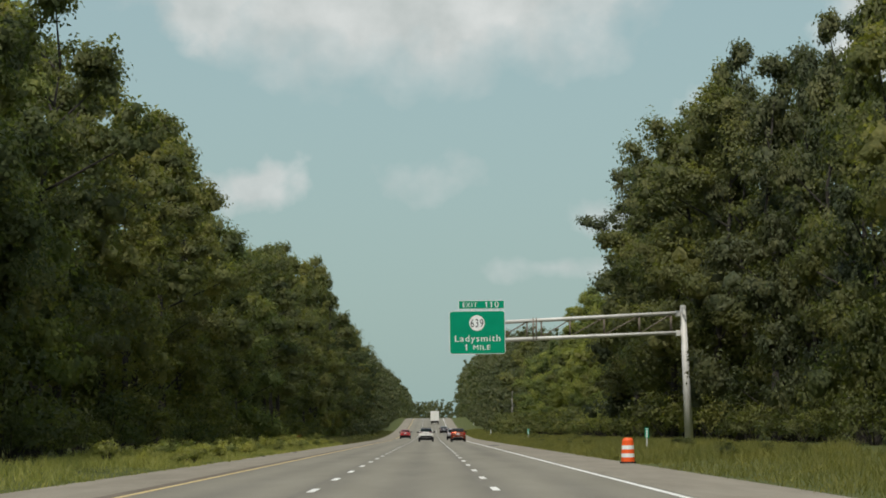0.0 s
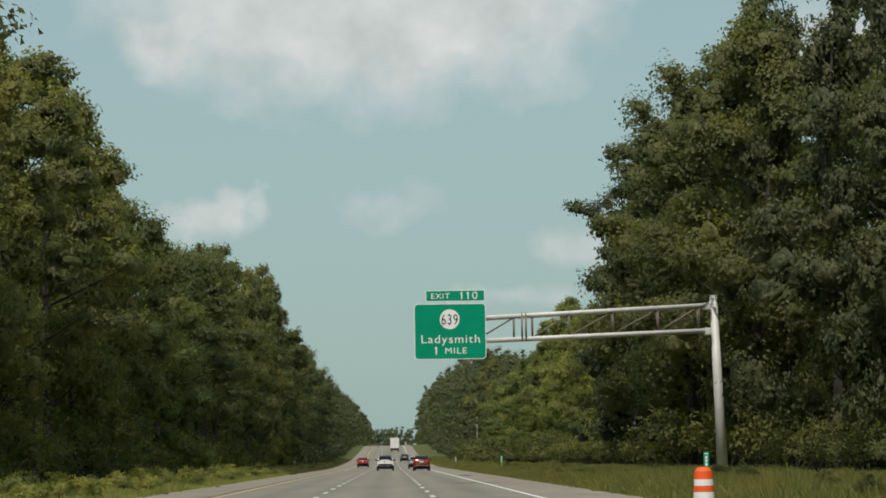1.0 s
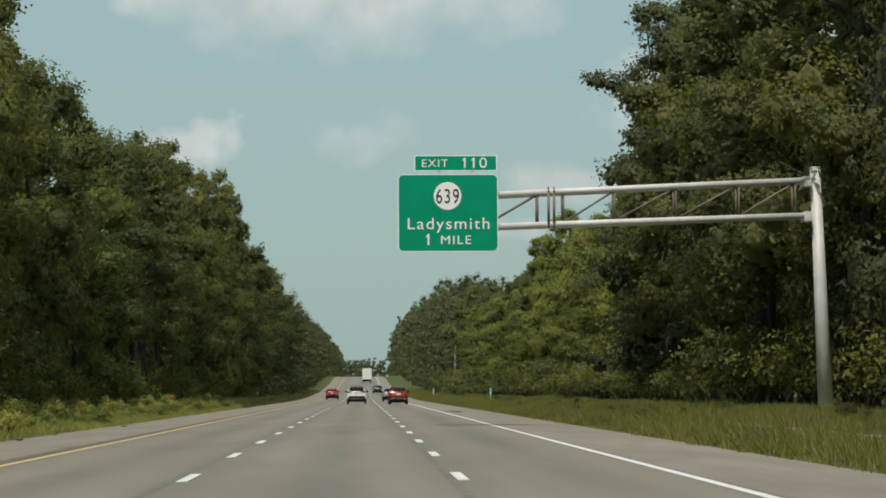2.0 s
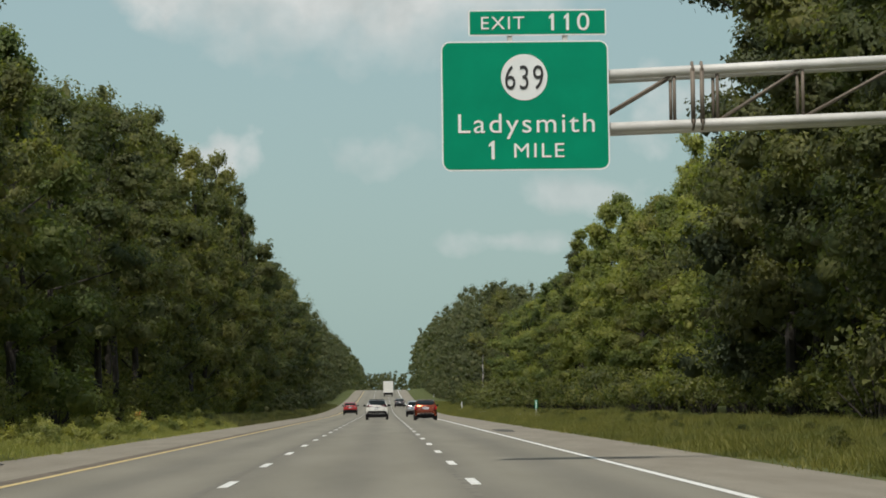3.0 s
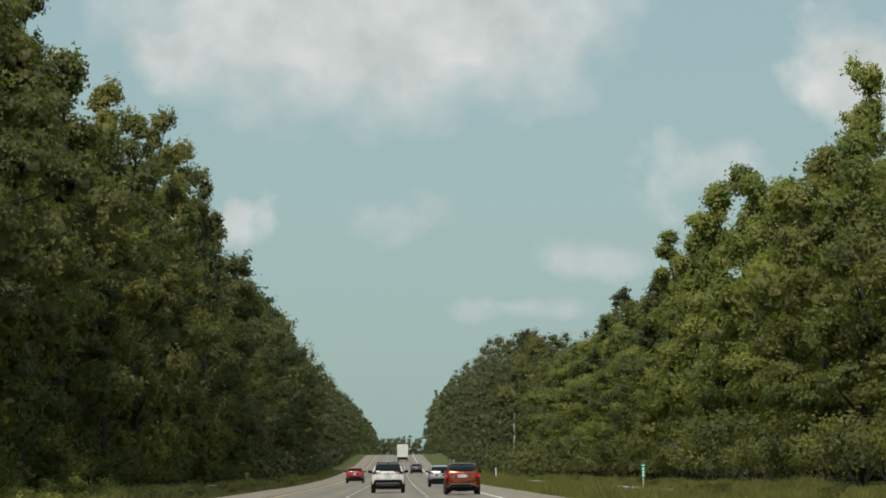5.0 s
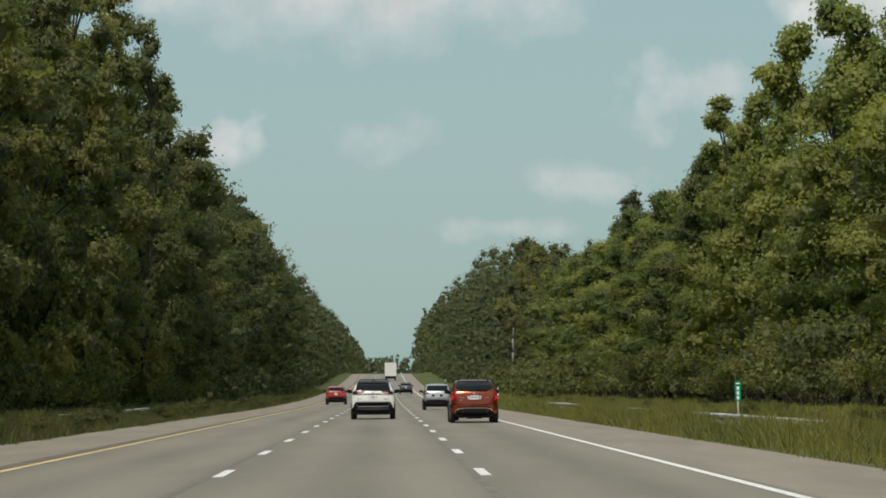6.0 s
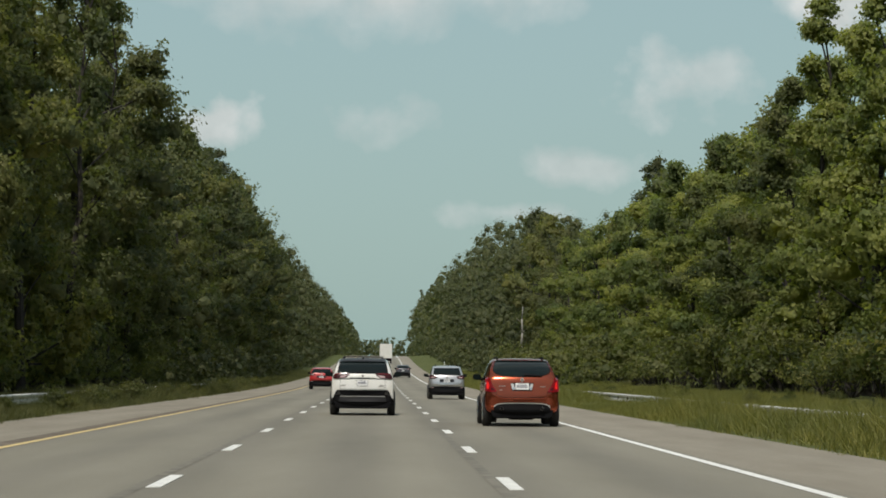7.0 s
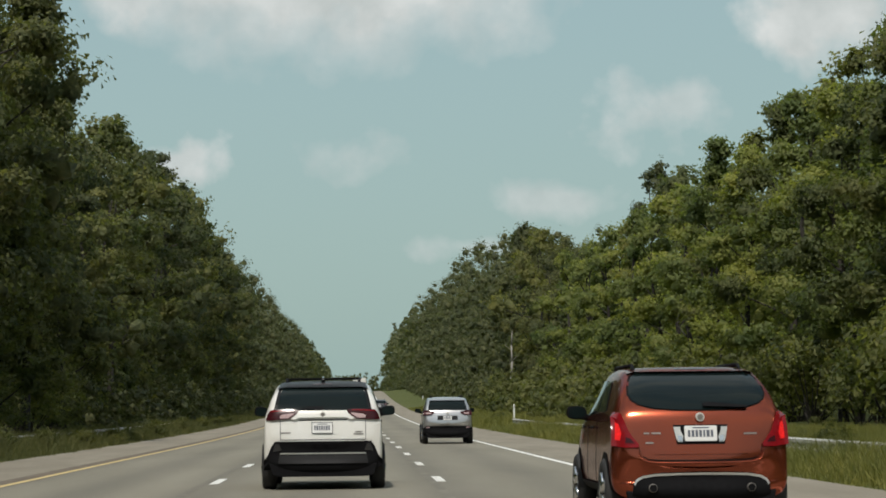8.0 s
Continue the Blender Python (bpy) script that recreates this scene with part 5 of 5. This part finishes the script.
def white_suv():
    car = thing("white_suv", "pearl white crossover with black roof and lower bumper", "car", "traffic", (-0.03, 302.2, 0))
    car.scale = (0.952, 0.96, 0.972)
    shell = body_shell(4.6, 0.925, 1.66, 1.16, 0.62, 0.26, PAINT_WHITE, car, 0.80)
    t = Tailor(shell, car)
    # dark surround under the glass, the black spoiler and the roof
    t.lay("window_surround", [(-0.765, 1.185), (0.765, 1.185), (0.745, 1.29), (0.688, 1.53), (0.64, 1.61), (-0.64, 1.61), (-0.688, 1.53), (-0.745, 1.29)], ROOF_BLACK, 0.008, 0.008)
    t.lay("rear_window", [(-0.71, 1.205), (0.71, 1.205), (0.695, 1.29), (0.64, 1.525), (0.57, 1.56), (-0.57, 1.56), (-0.64, 1.525), (-0.695, 1.29)], GLASS, 0.017, 0.006)
    t.lay("roof_panel", [(-0.66, 0.60), (0.66, 0.60), (0.68, 1.6), (0.62, 2.75), (-0.62, 2.75), (-0.68, 1.6)], ROOF_BLACK, 0.004, 0.006, "top", None, "gloss black roof panel")
    spoiler = t.lay("spoiler", [(-0.71, 1.535), (-0.62, 1.56), (0.62, 1.56), (0.71, 1.535), (0.68, 1.61), (0.61, 1.64), (-0.61, 1.64), (-0.68, 1.61)], ROOF_BLACK, 0.03, 0.07, "rear", None, "gloss black roof spoiler")
    t.lay("brake_lamp", [(-0.15, 1.60), (0.15, 1.60), (0.15, 1.615), (-0.15, 1.615)], LAMP_DARK, 0.104, 0.004, "rear", spoiler)
    bm = bmesh.new()
    tube(bm, (0.0, 0.85, 1.66), (0.0, 1.08, 1.72), 0.035, 0.012, 8)
    part("roof_antenna", bm, PAINT_BLACK, car, "", True)
    # wedge lamps: dark red above, clear below towards the middle
    lamp = [(-0.885, 1.06), (-0.80, 1.055), (-0.60, 1.07), (-0.52, 1.075), (-0.40, 1.15), (-0.365, 1.205), (-0.44, 1.225), (-0.72, 1.225), (-0.82, 1.205), (-0.865, 1.14)]
    clear = [(-0.66, 1.085), (-0.54, 1.085), (-0.44, 1.15), (-0.45, 1.165), (-0.63, 1.145), (-0.67, 1.115)]
    strip = [(-0.83, 1.185), (-0.45, 1.20), (-0.45, 1.212), (-0.80, 1.205)]
    for turned in (list, mirrored):
        own = t.lay("tail_lamp", turned(lamp), LAMP_DARK, 0.014, 0.022)
        t.lay("lamp_lens", turned(clear), LAMP_CLEAR, 0.037, 0.005, "rear", own, "pale clear lens")
        t.lay("lamp_strip", turned(strip), LAMP_RED, 0.037, 0.004, "rear", own, "deep red light strip")
    # tailgate: upper wing between the lamps, its shadow as a dark strip below, shut lines
    t.lay("tailgate_wing", [(-0.37, 1.20), (0.37, 1.20), (0.40, 1.15), (0.50, 1.075), (0.44, 1.06), (0.36, 1.095), (-0.36, 1.095), (-0.44, 1.06), (-0.50, 1.075), (-0.40, 1.15)], PAINT_WHITE, 0.012, 0.026)
    t.lay("wing_shadow_line", [(-0.36, 1.050), (0.36, 1.050), (0.38, 1.066), (-0.38, 1.066)], GREY_PLASTIC, 0.004, 0.004)
    for x in (-0.665, 0.658):
        t.lay("tailgate_seam", [(x, 0.76), (x + 0.008, 0.76), (x + 0.008, 1.06), (x, 1.06)], GREY_PLASTIC, 0.003, 0.003)
    t.lay("tailgate_seam", [(-0.66, 0.755), (0.66, 0.755), (0.66, 0.763), (-0.66, 0.763)], GREY_PLASTIC, 0.003, 0.003)
    t.lay("plate_recess", [(-0.20, 0.835), (0.20, 0.835), (0.22, 1.03), (-0.22, 1.03)], PAINT_WHITE, 0.003, 0.004)
    # black cladding that rises at the corners, recess, bright strip, grey panel
    t.lay("rear_bumper", [(-0.92, 0.30), (0.92, 0.30), (0.925, 0.44), (0.86, 0.52), (0.80, 0.66), (0.745, 0.735), (0.66, 0.735), (-0.66, 0.735), (-0.745, 0.735), (-0.80, 0.66), (-0.86, 0.52), (-0.925, 0.44)], TRIM, 0.012, 0.022, "rear", None, "matt black plastic bumper")
    for x in (-1, 1):
        t.lay("reflector_pocket", [(x * 0.78, 0.58), (x * 0.64, 0.60), (x * 0.68, 0.70), (x * 0.74, 0.70)][::x], PAINT_BLACK, 0.036, 0.006)
    t.lay("bumper_strip", [(-0.665, 0.542), (0.665, 0.542), (0.66, 0.562), (-0.66, 0.562)], SATIN, 0.040, 0.02, "rear", None, "bright metal bumper strip")
    t.lay("bumper_panel", [(-0.70, 0.40), (0.70, 0.40), (0.675, 0.538), (-0.675, 0.538)], GREY_PLASTIC, 0.036, 0.016, "rear", None, "dark grey lower bumper panel")
    valance(car, 0.84, 0.20, 0.40, 0.085)
    number_plate(t, -0.01, 0.86, 1.015, 0.155, PLATE_INK, car)
    for x0, x1, z in ((-0.66, -0.50, 0.865), (0.50, 0.61, 0.875), (0.47, 0.63, 0.84)):
        t.lay("badge_bar", [(x0, z - 0.010), (x1, z - 0.010), (x1, z + 0.010), (x0, z + 0.010)], BADGE, 0.004, 0.004)
    t.lay("wiper", [(-0.34, 1.232), (-0.05, 1.215), (0.02, 1.222), (0.02, 1.25), (-0.06, 1.262), (-0.18, 1.262)], TRIM, 0.03, 0.015)
    emblem(car, t, 1.135)
    finish_sides(t, 4.6, 0.925, 1.14, 1.66, 0.62, CHROME, 0.26, 0.355)
    roof_rails(car, 0.925, 0.95, 2.9, 1.625, (1.25, 2.4), TRIM)
    for x in (-1.07, 1.07):
        side_mirror(car, x, 3.0, 1.19, TRIM)


def copper_suv():
    car = thing("copper_suv", "metallic copper orange crossover with lit red tail lamps", "car", "traffic", (3.665, 288.4, 0))
    car.scale = (0.886, 0.96, 0.897)
    shell = body_shell(4.77, 0.945, 1.74, 1.20, 0.74, 0.30, PAINT_COPPER, car, 0.78)
    t = Tailor(shell, car)
    t.lay("plate_recess", [(-0.255, 0.905), (0.255, 0.905), (0.29, 1.105), (-0.29, 1.105)], TRIM, 0.003, 0.005)
    pane = [(0.0, 1.262), (0.25, 1.265), (0.48, 1.285), (0.63, 1.325), (0.70, 1.375), (0.725, 1.43), (0.715, 1.50), (0.685, 1.575), (0.645, 1.635), (0.59, 1.66), (0.32, 1.672), (0.0, 1.675)]
    whole = [*pane, *[(-x, z) for x, z in pane[-2:0:-1]]]
    mid = 1.46
    t.lay("window_seal", [(x * 1.025, mid + (z - mid) * 1.05) for x, z in whole], TRIM, 0.003, 0.004)
    t.lay("rear_window", whole, GLASS, 0.009, 0.006)
    spoiler = t.lay("spoiler", [(-0.69, 1.655), (-0.60, 1.675), (0.60, 1.675), (0.69, 1.655), (0.66, 1.70), (0.58, 1.72), (-0.58, 1.72), (-0.66, 1.70)], PAINT_COPPER, 0.04, 0.06)
    t.lay("brake_lamp", [(-0.17, 1.695), (0.17, 1.695), (0.17, 1.707), (-0.17, 1.707)], LAMP_DARK, 0.104, 0.004, "rear", spoiler)
    # boomerang lamps: narrow above, sweeping inwards at the foot
    lamp = [(-0.945, 0.895), (-0.80, 0.875), (-0.665, 0.875), (-0.655, 0.905), (-0.72, 0.985), (-0.765, 1.06), (-0.80, 1.15), (-0.835, 1.235), (-0.885, 1.25), (-0.935, 1.20)]
    inner = [(-0.905, 0.96), (-0.855, 0.945), (-0.835, 1.02), (-0.86, 1.12), (-0.895, 1.14)]
    foot = [(-0.80, 0.925), (-0.70, 0.92), (-0.74, 0.965), (-0.79, 0.985)]
    for turned in (list, mirrored):
        own = t.lay("tail_lamp", turned(lamp), LAMP_RED, 0.012, 0.02, "rear", None, "glossy red tail lamp, lit inside")
        t.lay("lamp_bulb", turned(inner), LAMP_LIT, 0.034, 0.004, "rear", own, "bright lit red chamber")
        t.lay("lamp_lens", turned(foot), LAMP_DARK, 0.034, 0.004, "rear", own)
    curve = [(0.66, 0.885), (0.645, 0.835), (0.615, 0.785), (0.56, 0.755), (0.45, 0.745), (0.0, 0.74)]
    upper = [*curve, *[(-x, z) for x, z in curve[-2::-1]]]
    t.band("tailgate_seam", upper, 0.014, 0.985, TRIM, 0.003, 0.003)
    t.band("bumper_step", [(x * 1.01, z - 0.018) for x, z in upper], 0.045, 0.975, PAINT_COPPER, 0.010, 0.030)
    # the rounded shoulder of the bumper that catches the sky
    bm = bmesh.new()
    wide = np.linspace(-1, 1, 33)
    ridge = []
    for k in wide:
        x = 0.655 * math.sin(k * math.pi / 2)
        z = 0.71 + 0.115 * abs(k) ** 5
        ridge.append(t.skin(x, z, "rear")[0] + Vector((0, -0.018, 0)))
    sweep(bm, ridge, 0.030, 0.017, 12)
    part("bumper_shoulder", bm, PAINT_COPPER, car, "", True)
    t.lay("tailgate_fold", [(-0.50, 0.80), (0.50, 0.80), (0.48, 0.812), (-0.48, 0.812)], PAINT_COPPER, 0.004, 0.008)
    arc = [(0.72, 0.50), (0.69, 0.545), (0.63, 0.577), (0.5, 0.598), (0.25, 0.606), (0.0, 0.608)]
    rim = [*arc, *[(-x, z) for x, z in arc[-2::-1]]]
    t.lay("lower_bumper", [(0.74, 0.31), *rim, (-0.74, 0.31)][::-1], TRIM, 0.014, 0.02, "rear", None, "black lower bumper insert")
    t.band("bumper_strip", rim, 0.024, 0.985, SATIN, 0.020, 0.022, "bright metal bumper strip")
    valance(car, 0.80, 0.225, 0.42, 0.10)
    for side in (-1, 1):
        wing = [(side * 0.285, 1.085), (side * 0.262, 0.965), (side * 0.245, 0.93), (side * 0.195, 0.925), (side * 0.185, 0.985), (side * 0.215, 1.05), (side * 0.215, 1.085)]
        garnish = t.lay("plate_garnish", wing[::side], SATIN, 0.010, 0.012)
        lens = [(side * 0.25, 1.0), (side * 0.235, 0.94), (side * 0.20, 0.935), (side * 0.195, 0.99)]
        t.lay("reversing_lamp", lens[::side], CHROME, 0.024, 0.006, "rear", garnish, "clear reversing lamp")
    number_plate(t, 0.0, 0.935, 1.095, 0.172, PLATE_INK, car)
    for x0, x1, z in ((-0.60, -0.54, 1.02), (-0.52, -0.42, 1.02), (-0.585, -0.50, 0.92), (0.46, 0.60, 1.01)):
        t.lay("badge_bar", [(x0, z - 0.009), (x1, z - 0.009), (x1, z + 0.009), (x0, z + 0.009)], BADGE, 0.004, 0.004)
    t.lay("wiper", [(0.04, 1.30), (0.50, 1.285), (0.52, 1.296), (0.52, 1.305), (0.20, 1.318), (0.10, 1.345), (0.04, 1.335)], TRIM, 0.03, 0.02)
    emblem(car, t, 1.185)
    finish_sides(t, 4.77, 0.945, 1.19, 1.74, 0.74, CHROME, 0.30, 0.375)
    roof_rails(car, 0.945, 1.0, 2.9, 1.685, (), TRIM)
    for x in (-0.52, 0.52):
        bm = bmesh.new()
        tube(bm, (x, 0.01, 0.452), (x, 0.5, 0.452), 0.045, 0.045, 14)
        tip = part("exhaust_tip", bm, BADGE, car, "", True)
        bm = bmesh.new()
        tube(bm, (x, 0.007, 0.452), (x, 0.012, 0.452), 0.039, 0.039, 14)
        part("exhaust_bore", bm, TRIM, tip)
    bm = bmesh.new()
    box(bm, -0.32, 0.32, 0.35, 0.75, 0.17, 0.30, 0.05)
    part("muffler", bm, TRIM, car)
    for x in (-0.74, 0.74):
        bm = bmesh.new()
        box(bm, x - 0.12, x + 0.12, 0.60, 0.62, 0.10, 0.34, 0.006)
        part("mud_flap", bm, RUBBER, car)
    for x in (-1.05, 1.05):
        side_mirror(car, x, 3.0, 1.24, TRIM)


def plain_suv(name, label, at, look_of, half=0.92, height=1.66, lit=False):
    car = thing(name, label, "car", "traffic", at)
    car.scale = (0.92, 0.96, 0.972)
    shell = body_shell(4.55, half, height, 1.12, 0.62, 0.24, look_of, car, 0.80)
    t = Tailor(shell, car)
    t.lay("rear_window", [(-0.72, 1.17), (0.72, 1.17), (0.71, 1.24), (0.64, height - 0.13), (-0.64, height - 0.13), (-0.71, 1.24)], GLASS, 0.006, 0.008)
    t.lay("spoiler", [(-0.66, height - 0.125), (0.66, height - 0.125), (0.61, height - 0.05), (-0.61, height - 0.05)], look_of, 0.03, 0.06)
    lamp = [(-0.90, 0.99), (-0.60, 1.0), (-0.47, 1.09), (-0.50, 1.12), (-0.83, 1.19), (-0.885, 1.12)]
    for turned in (list, mirrored):
        own = t.lay("tail_lamp", turned(lamp), LAMP_LIT if lit else LAMP_DARK, 0.012, 0.02)
        t.lay("lamp_lens", turned([(-0.80, 1.04), (-0.62, 1.04), (-0.58, 1.08), (-0.80, 1.10)]), LAMP_CLEAR, 0.034, 0.004, "rear", own)
    t.lay("rear_bumper", [(-0.90, 0.28), (0.90, 0.28), (0.92, 0.54), (0.78, 0.62), (-0.78, 0.62), (-0.92, 0.54)], TRIM, 0.012, 0.02)
    valance(car, 0.82, 0.21, 0.38, 0.085)
    t.lay("plate_recess", [(-0.38, 0.83), (0.38, 0.83), (0.36, 0.98), (-0.36, 0.98)], GREY_PLASTIC, 0.003, 0.004)
    number_plate(t, 0.0, 0.83, 0.965, 0.155, PLATE_INK, car)
    t.lay("bumper_strip", [(-0.84, 0.66), (0.84, 0.66), (0.82, 0.79), (-0.82, 0.79)], look_of, 0.02, 0.045)
    for x in (-1, 1):
        t.lay("reflector", [(x * 0.80, 0.56), (x * 0.66, 0.56), (x * 0.66, 0.59), (x * 0.80, 0.59)][::x], LAMP_CLEAR, 0.034, 0.004)
    emblem(car, t, 1.06)
    finish_sides(t, 4.55, half, 1.10, height, 0.62, CHROME, 0.24, 0.345)
    roof_rails(car, half, 0.95, 2.8, height - 0.03, (), TRIM)
    for x in (-1.03, 1.03):
        side_mirror(car, x, 3.0, 1.16, TRIM)
    return car


def box_truck():
    truck = thing("box_truck", "white box truck on the rising stretch of highway", "truck", "traffic", (1.75, 742.0, rise(742)))
    bm = bmesh.new()
    box(bm, -1.25, 1.25, 0, 7.0, 1.0, 3.9, 0.04)
    part("cargo_box", bm, PAINT_WHITE, truck)
    bm = bmesh.new()
    box(bm, -1.1, 1.1, 0.1, 8.8, 0.5, 0.98, 0.03)
    part("chassis", bm, TRIM, truck)
    bm = bmesh.new()
    box(bm, -1.15, 1.15, 7.1, 9.0, 1.0, 2.9, 0.15)
    part("cab", bm, PAINT_WHITE, truck)
    for x in (-1.0, 1.0):
        for y in (1.4, 7.9):
            bm = bmesh.new()
            tube(bm, (x - 0.14, y, 0.5), (x + 0.14, y, 0.5), 0.5, 0.5, 20)
            part("wheel", bm, RUBBER, truck, "", True)
    for x in (-1.0, 0.8):
        bm = bmesh.new()
        box(bm, x, x + 0.2, -0.02, 0.05, 0.75, 0.9, 0.01)
        part("tail_lamp", bm, LAMP_DARK, truck)


white_suv()
copper_suv()
plain_suv("silver_suv", "silver crossover with dark lower bumper on the highway", (3.62, 350.3, 0), PAINT_SILVER, 0.90, 1.64)
plain_suv("red_car", "red crossover in the inner lane of the highway", (-3.55, 406.0, rise(406)), PAINT_RED, 0.90, 1.58)
plain_suv("dark_car", "dark grey crossover on the rising stretch of highway", (3.3, 535.0, rise(535)), PAINT_GREY, 0.92, 1.60)
box_truck()


# ---- verge furniture ----
def guardrail(name, x, y0, y1, top, facing):
    rail = thing(name, "weathered steel guardrail on posts in tall grass", "guardrail", "guardrails", (x, y0, 0))
    profile = [(0.0, 0.0), (0.06, -0.03), (0.06, -0.09), (0.0, -0.14), (0.0, -0.18), (0.06, -0.23), (0.06, -0.29), (0.0, -0.32)]
    y, step = y0, 3.81
    while y < y1:
        g = rise(y)
        bm = bmesh.new()
        near = [bm.verts.new((facing * a, y - y0, g + top + b)) for a, b in profile]
        g2 = rise(y + step)
        far = [bm.verts.new((facing * a, y - y0 + step + 0.05, g2 + top + b)) for a, b in profile]
        for k in range(len(profile) - 1):
            bm.faces.new((near[k], near[k + 1], far[k + 1], far[k]))
        grown = bmesh.ops.extrude_face_region(bm, geom=bm.faces[:])
        for vert in (v for v in grown["geom"] if isinstance(v, bmesh.types.BMVert)):
            vert.co.x -= facing * 0.006
        bmesh.ops.recalc_face_normals(bm, faces=bm.faces)
        part("rail_beam", bm, GALVANISED, rail)
        bm = bmesh.new()
        box(bm, -facing * 0.02 - 0.07, -facing * 0.02 + 0.03, y - y0 + 0.05, y - y0 + 0.2, g - 0.3, g + top - 0.03, 0.01)
        part("rail_post", bm, RUSTY_STEEL, rail)
        y += step


guardrail("guardrail", 10.0, 92.0, 133.0, 0.31, -1)
guardrail("guardrail", 10.0, 252.0, 414.0, 0.47, -1)
guardrail("guardrail", -10.4, 282.0, 416.0, 0.47, 1)


def mile_marker(x, y, top, half, high_plate):
    g = ground_height(x, y)
    marker = thing("mile_marker", "narrow green mile marker on a thin steel post", "road sign", "mile markers", (x, y, g))
    tall = top - g
    bm = bmesh.new()
    box(bm, -0.025, 0.025, 0.012, 0.05, -0.2, tall - 0.05, 0.006)
    part("post", bm, GALVANISED, marker)
    bm = bmesh.new()
    prism(bm, rounded(-half, half, tall - high_plate, tall, 0.02, 3), 0.0, 0.008)
    part("plate", bm, SIGN_GREEN, marker)
    for n, (wide, high) in enumerate(((0.68, 0.065), (0.42, 0.18), (0.42, 0.18), (0.42, 0.18))):
        wide, high = wide * half, high * high_plate
        z = tall - high_plate * (0.13 + n * 0.235)
        bm = bmesh.new()
        box(bm, -wide, wide, -0.004, -0.001, z - high / 2, z + high / 2)
        part("digit_bar", bm, SIGN_WHITE, marker)


mile_marker(9.4, 103.7, 1.25, 0.08, 0.43)
mile_marker(11.1, 274.0, 1.40, 0.095, 0.61)


def delineator(x, y, top):
    g = ground_height(x, y)
    stick = thing("delineator", "thin white roadside delineator post", "marker post", "delineators", (x, y, g))
    bm = bmesh.new()
    box(bm, -0.05, 0.05, -0.012, 0.012, -0.2, top - g, 0.006)
    part("post", bm, SIGN_WHITE, stick)
    bm = bmesh.new()
    box(bm, -0.035, 0.035, -0.018, -0.013, top - g - 0.22, top - g - 0.05, 0.0)
    part("reflector", bm, GALVANISED, stick)


for x, y, top in ((10.6, 424.4, 1.45), (12.5, 700.0, 4.2)):
    delineator(x, y, top)


def traffic_drum(x, y):
    drum = thing("traffic_drum", "orange and white striped traffic drum on the shoulder", "traffic drum", at=(x, y, 0))
    drum.scale = (0.84, 0.84, 0.93)
    bands = [(0.0, 0.06, 0.34, 0.34, RUBBER, "base"), (0.06, 0.22, 0.285, 0.28, BARREL_ORANGE, "band"), (0.22, 0.37, 0.28, 0.272, SIGN_WHITE, "band"),
             (0.37, 0.52, 0.272, 0.262, BARREL_ORANGE, "band"), (0.52, 0.67, 0.262, 0.252, SIGN_WHITE, "band"), (0.67, 0.86, 0.252, 0.235, BARREL_ORANGE, "band"),
             (0.86, 0.96, 0.235, 0.14, BARREL_ORANGE, "cap")]
    for z0, z1, r0, r1, look_of, name in bands:
        bm = bmesh.new()
        tube(bm, (0, 0, z0 + 0.002), (0, 0, z1), r0, r1, 28)
        part(name, bm, look_of, drum, "", False)


traffic_drum(7.43, 88.5)


def snag(x, y, top):
    """A pale dead trunk among the trees."""
    g = ground_height(x, y)
    dead = thing("dead_trunk", "pale bare dead tree trunk before the wood", "dead tree", at=(x, y, g))
    bm = bmesh.new()
    tall = top - g
    spine = [Vector(p) for p in ((0, 0, -0.3), (0.10, 0, tall * 0.22), (0.04, 0.05, tall * 0.41), (0.16, 0, tall * 0.60), (0.10, 0.1, tall * 0.81), (0.22, 0.1, tall))]
    girth = (0.19, 0.16, 0.14, 0.115, 0.085, 0.035)
    for k in range(5):
        tube(bm, spine[k], spine[k + 1], girth[k], girth[k + 1], 10)
    part("trunk", bm, DEAD_WOOD, dead, "", True)
    for z, a in ((0.6, 1.0), (0.75, -0.9)):
        bm = bmesh.new()
        tube(bm, (0.05, 0, tall * z), (a * 0.7, -0.2, tall * z + 0.6), 0.045, 0.015, 6)
        part("stub", bm, DEAD_WOOD, dead)


snag(18.0, 545.0, 9.8)


def litter():
    rng = random.Random(3)
    for x, y in ((-7.9, 128.0), (-7.6, 152.0)):
        bm = bmesh.new()
        bmesh.ops.create_icosphere(bm, subdivisions=2, radius=0.075)
        for vert in bm.verts:
            vert.co = Vector((vert.co.x * rng.uniform(0.7, 1.9), vert.co.y * rng.uniform(0.8, 2.6), 0.022 + vert.co.z * 0.28 + rng.uniform(0, 0.004)))
        ob = part("tyre_scrap", bm, RUBBER)
        ob.location = (x, y, 0.0)
        tagged(ob, "dark scrap of tyre lying on the shoulder", "debris", "shoulder debris")


litter()


# ---- lane marks ----
def lane_marks():
    bm = bmesh.new()
    box(bm, -0.075, 0.075, -1.52, 1.52, 0.0, 0.008)
    first = part("lane_mark", bm, WHITE_PAINT, road)
    data, started = first.data, False
    for x in (-1.83, 1.83):
        for n in range(2, 75):
            y = 12.19 * n + 2.43
            ob = new("lane_mark", data) if started else first
            started = True
            ob.parent = road
            slope = math.atan((rise(y + 1) - rise(y - 1)) / 2)
            ob.location, ob.rotation_euler = (x, y, rise(y) + 0.002), (slope, 0, 0)


lane_marks()
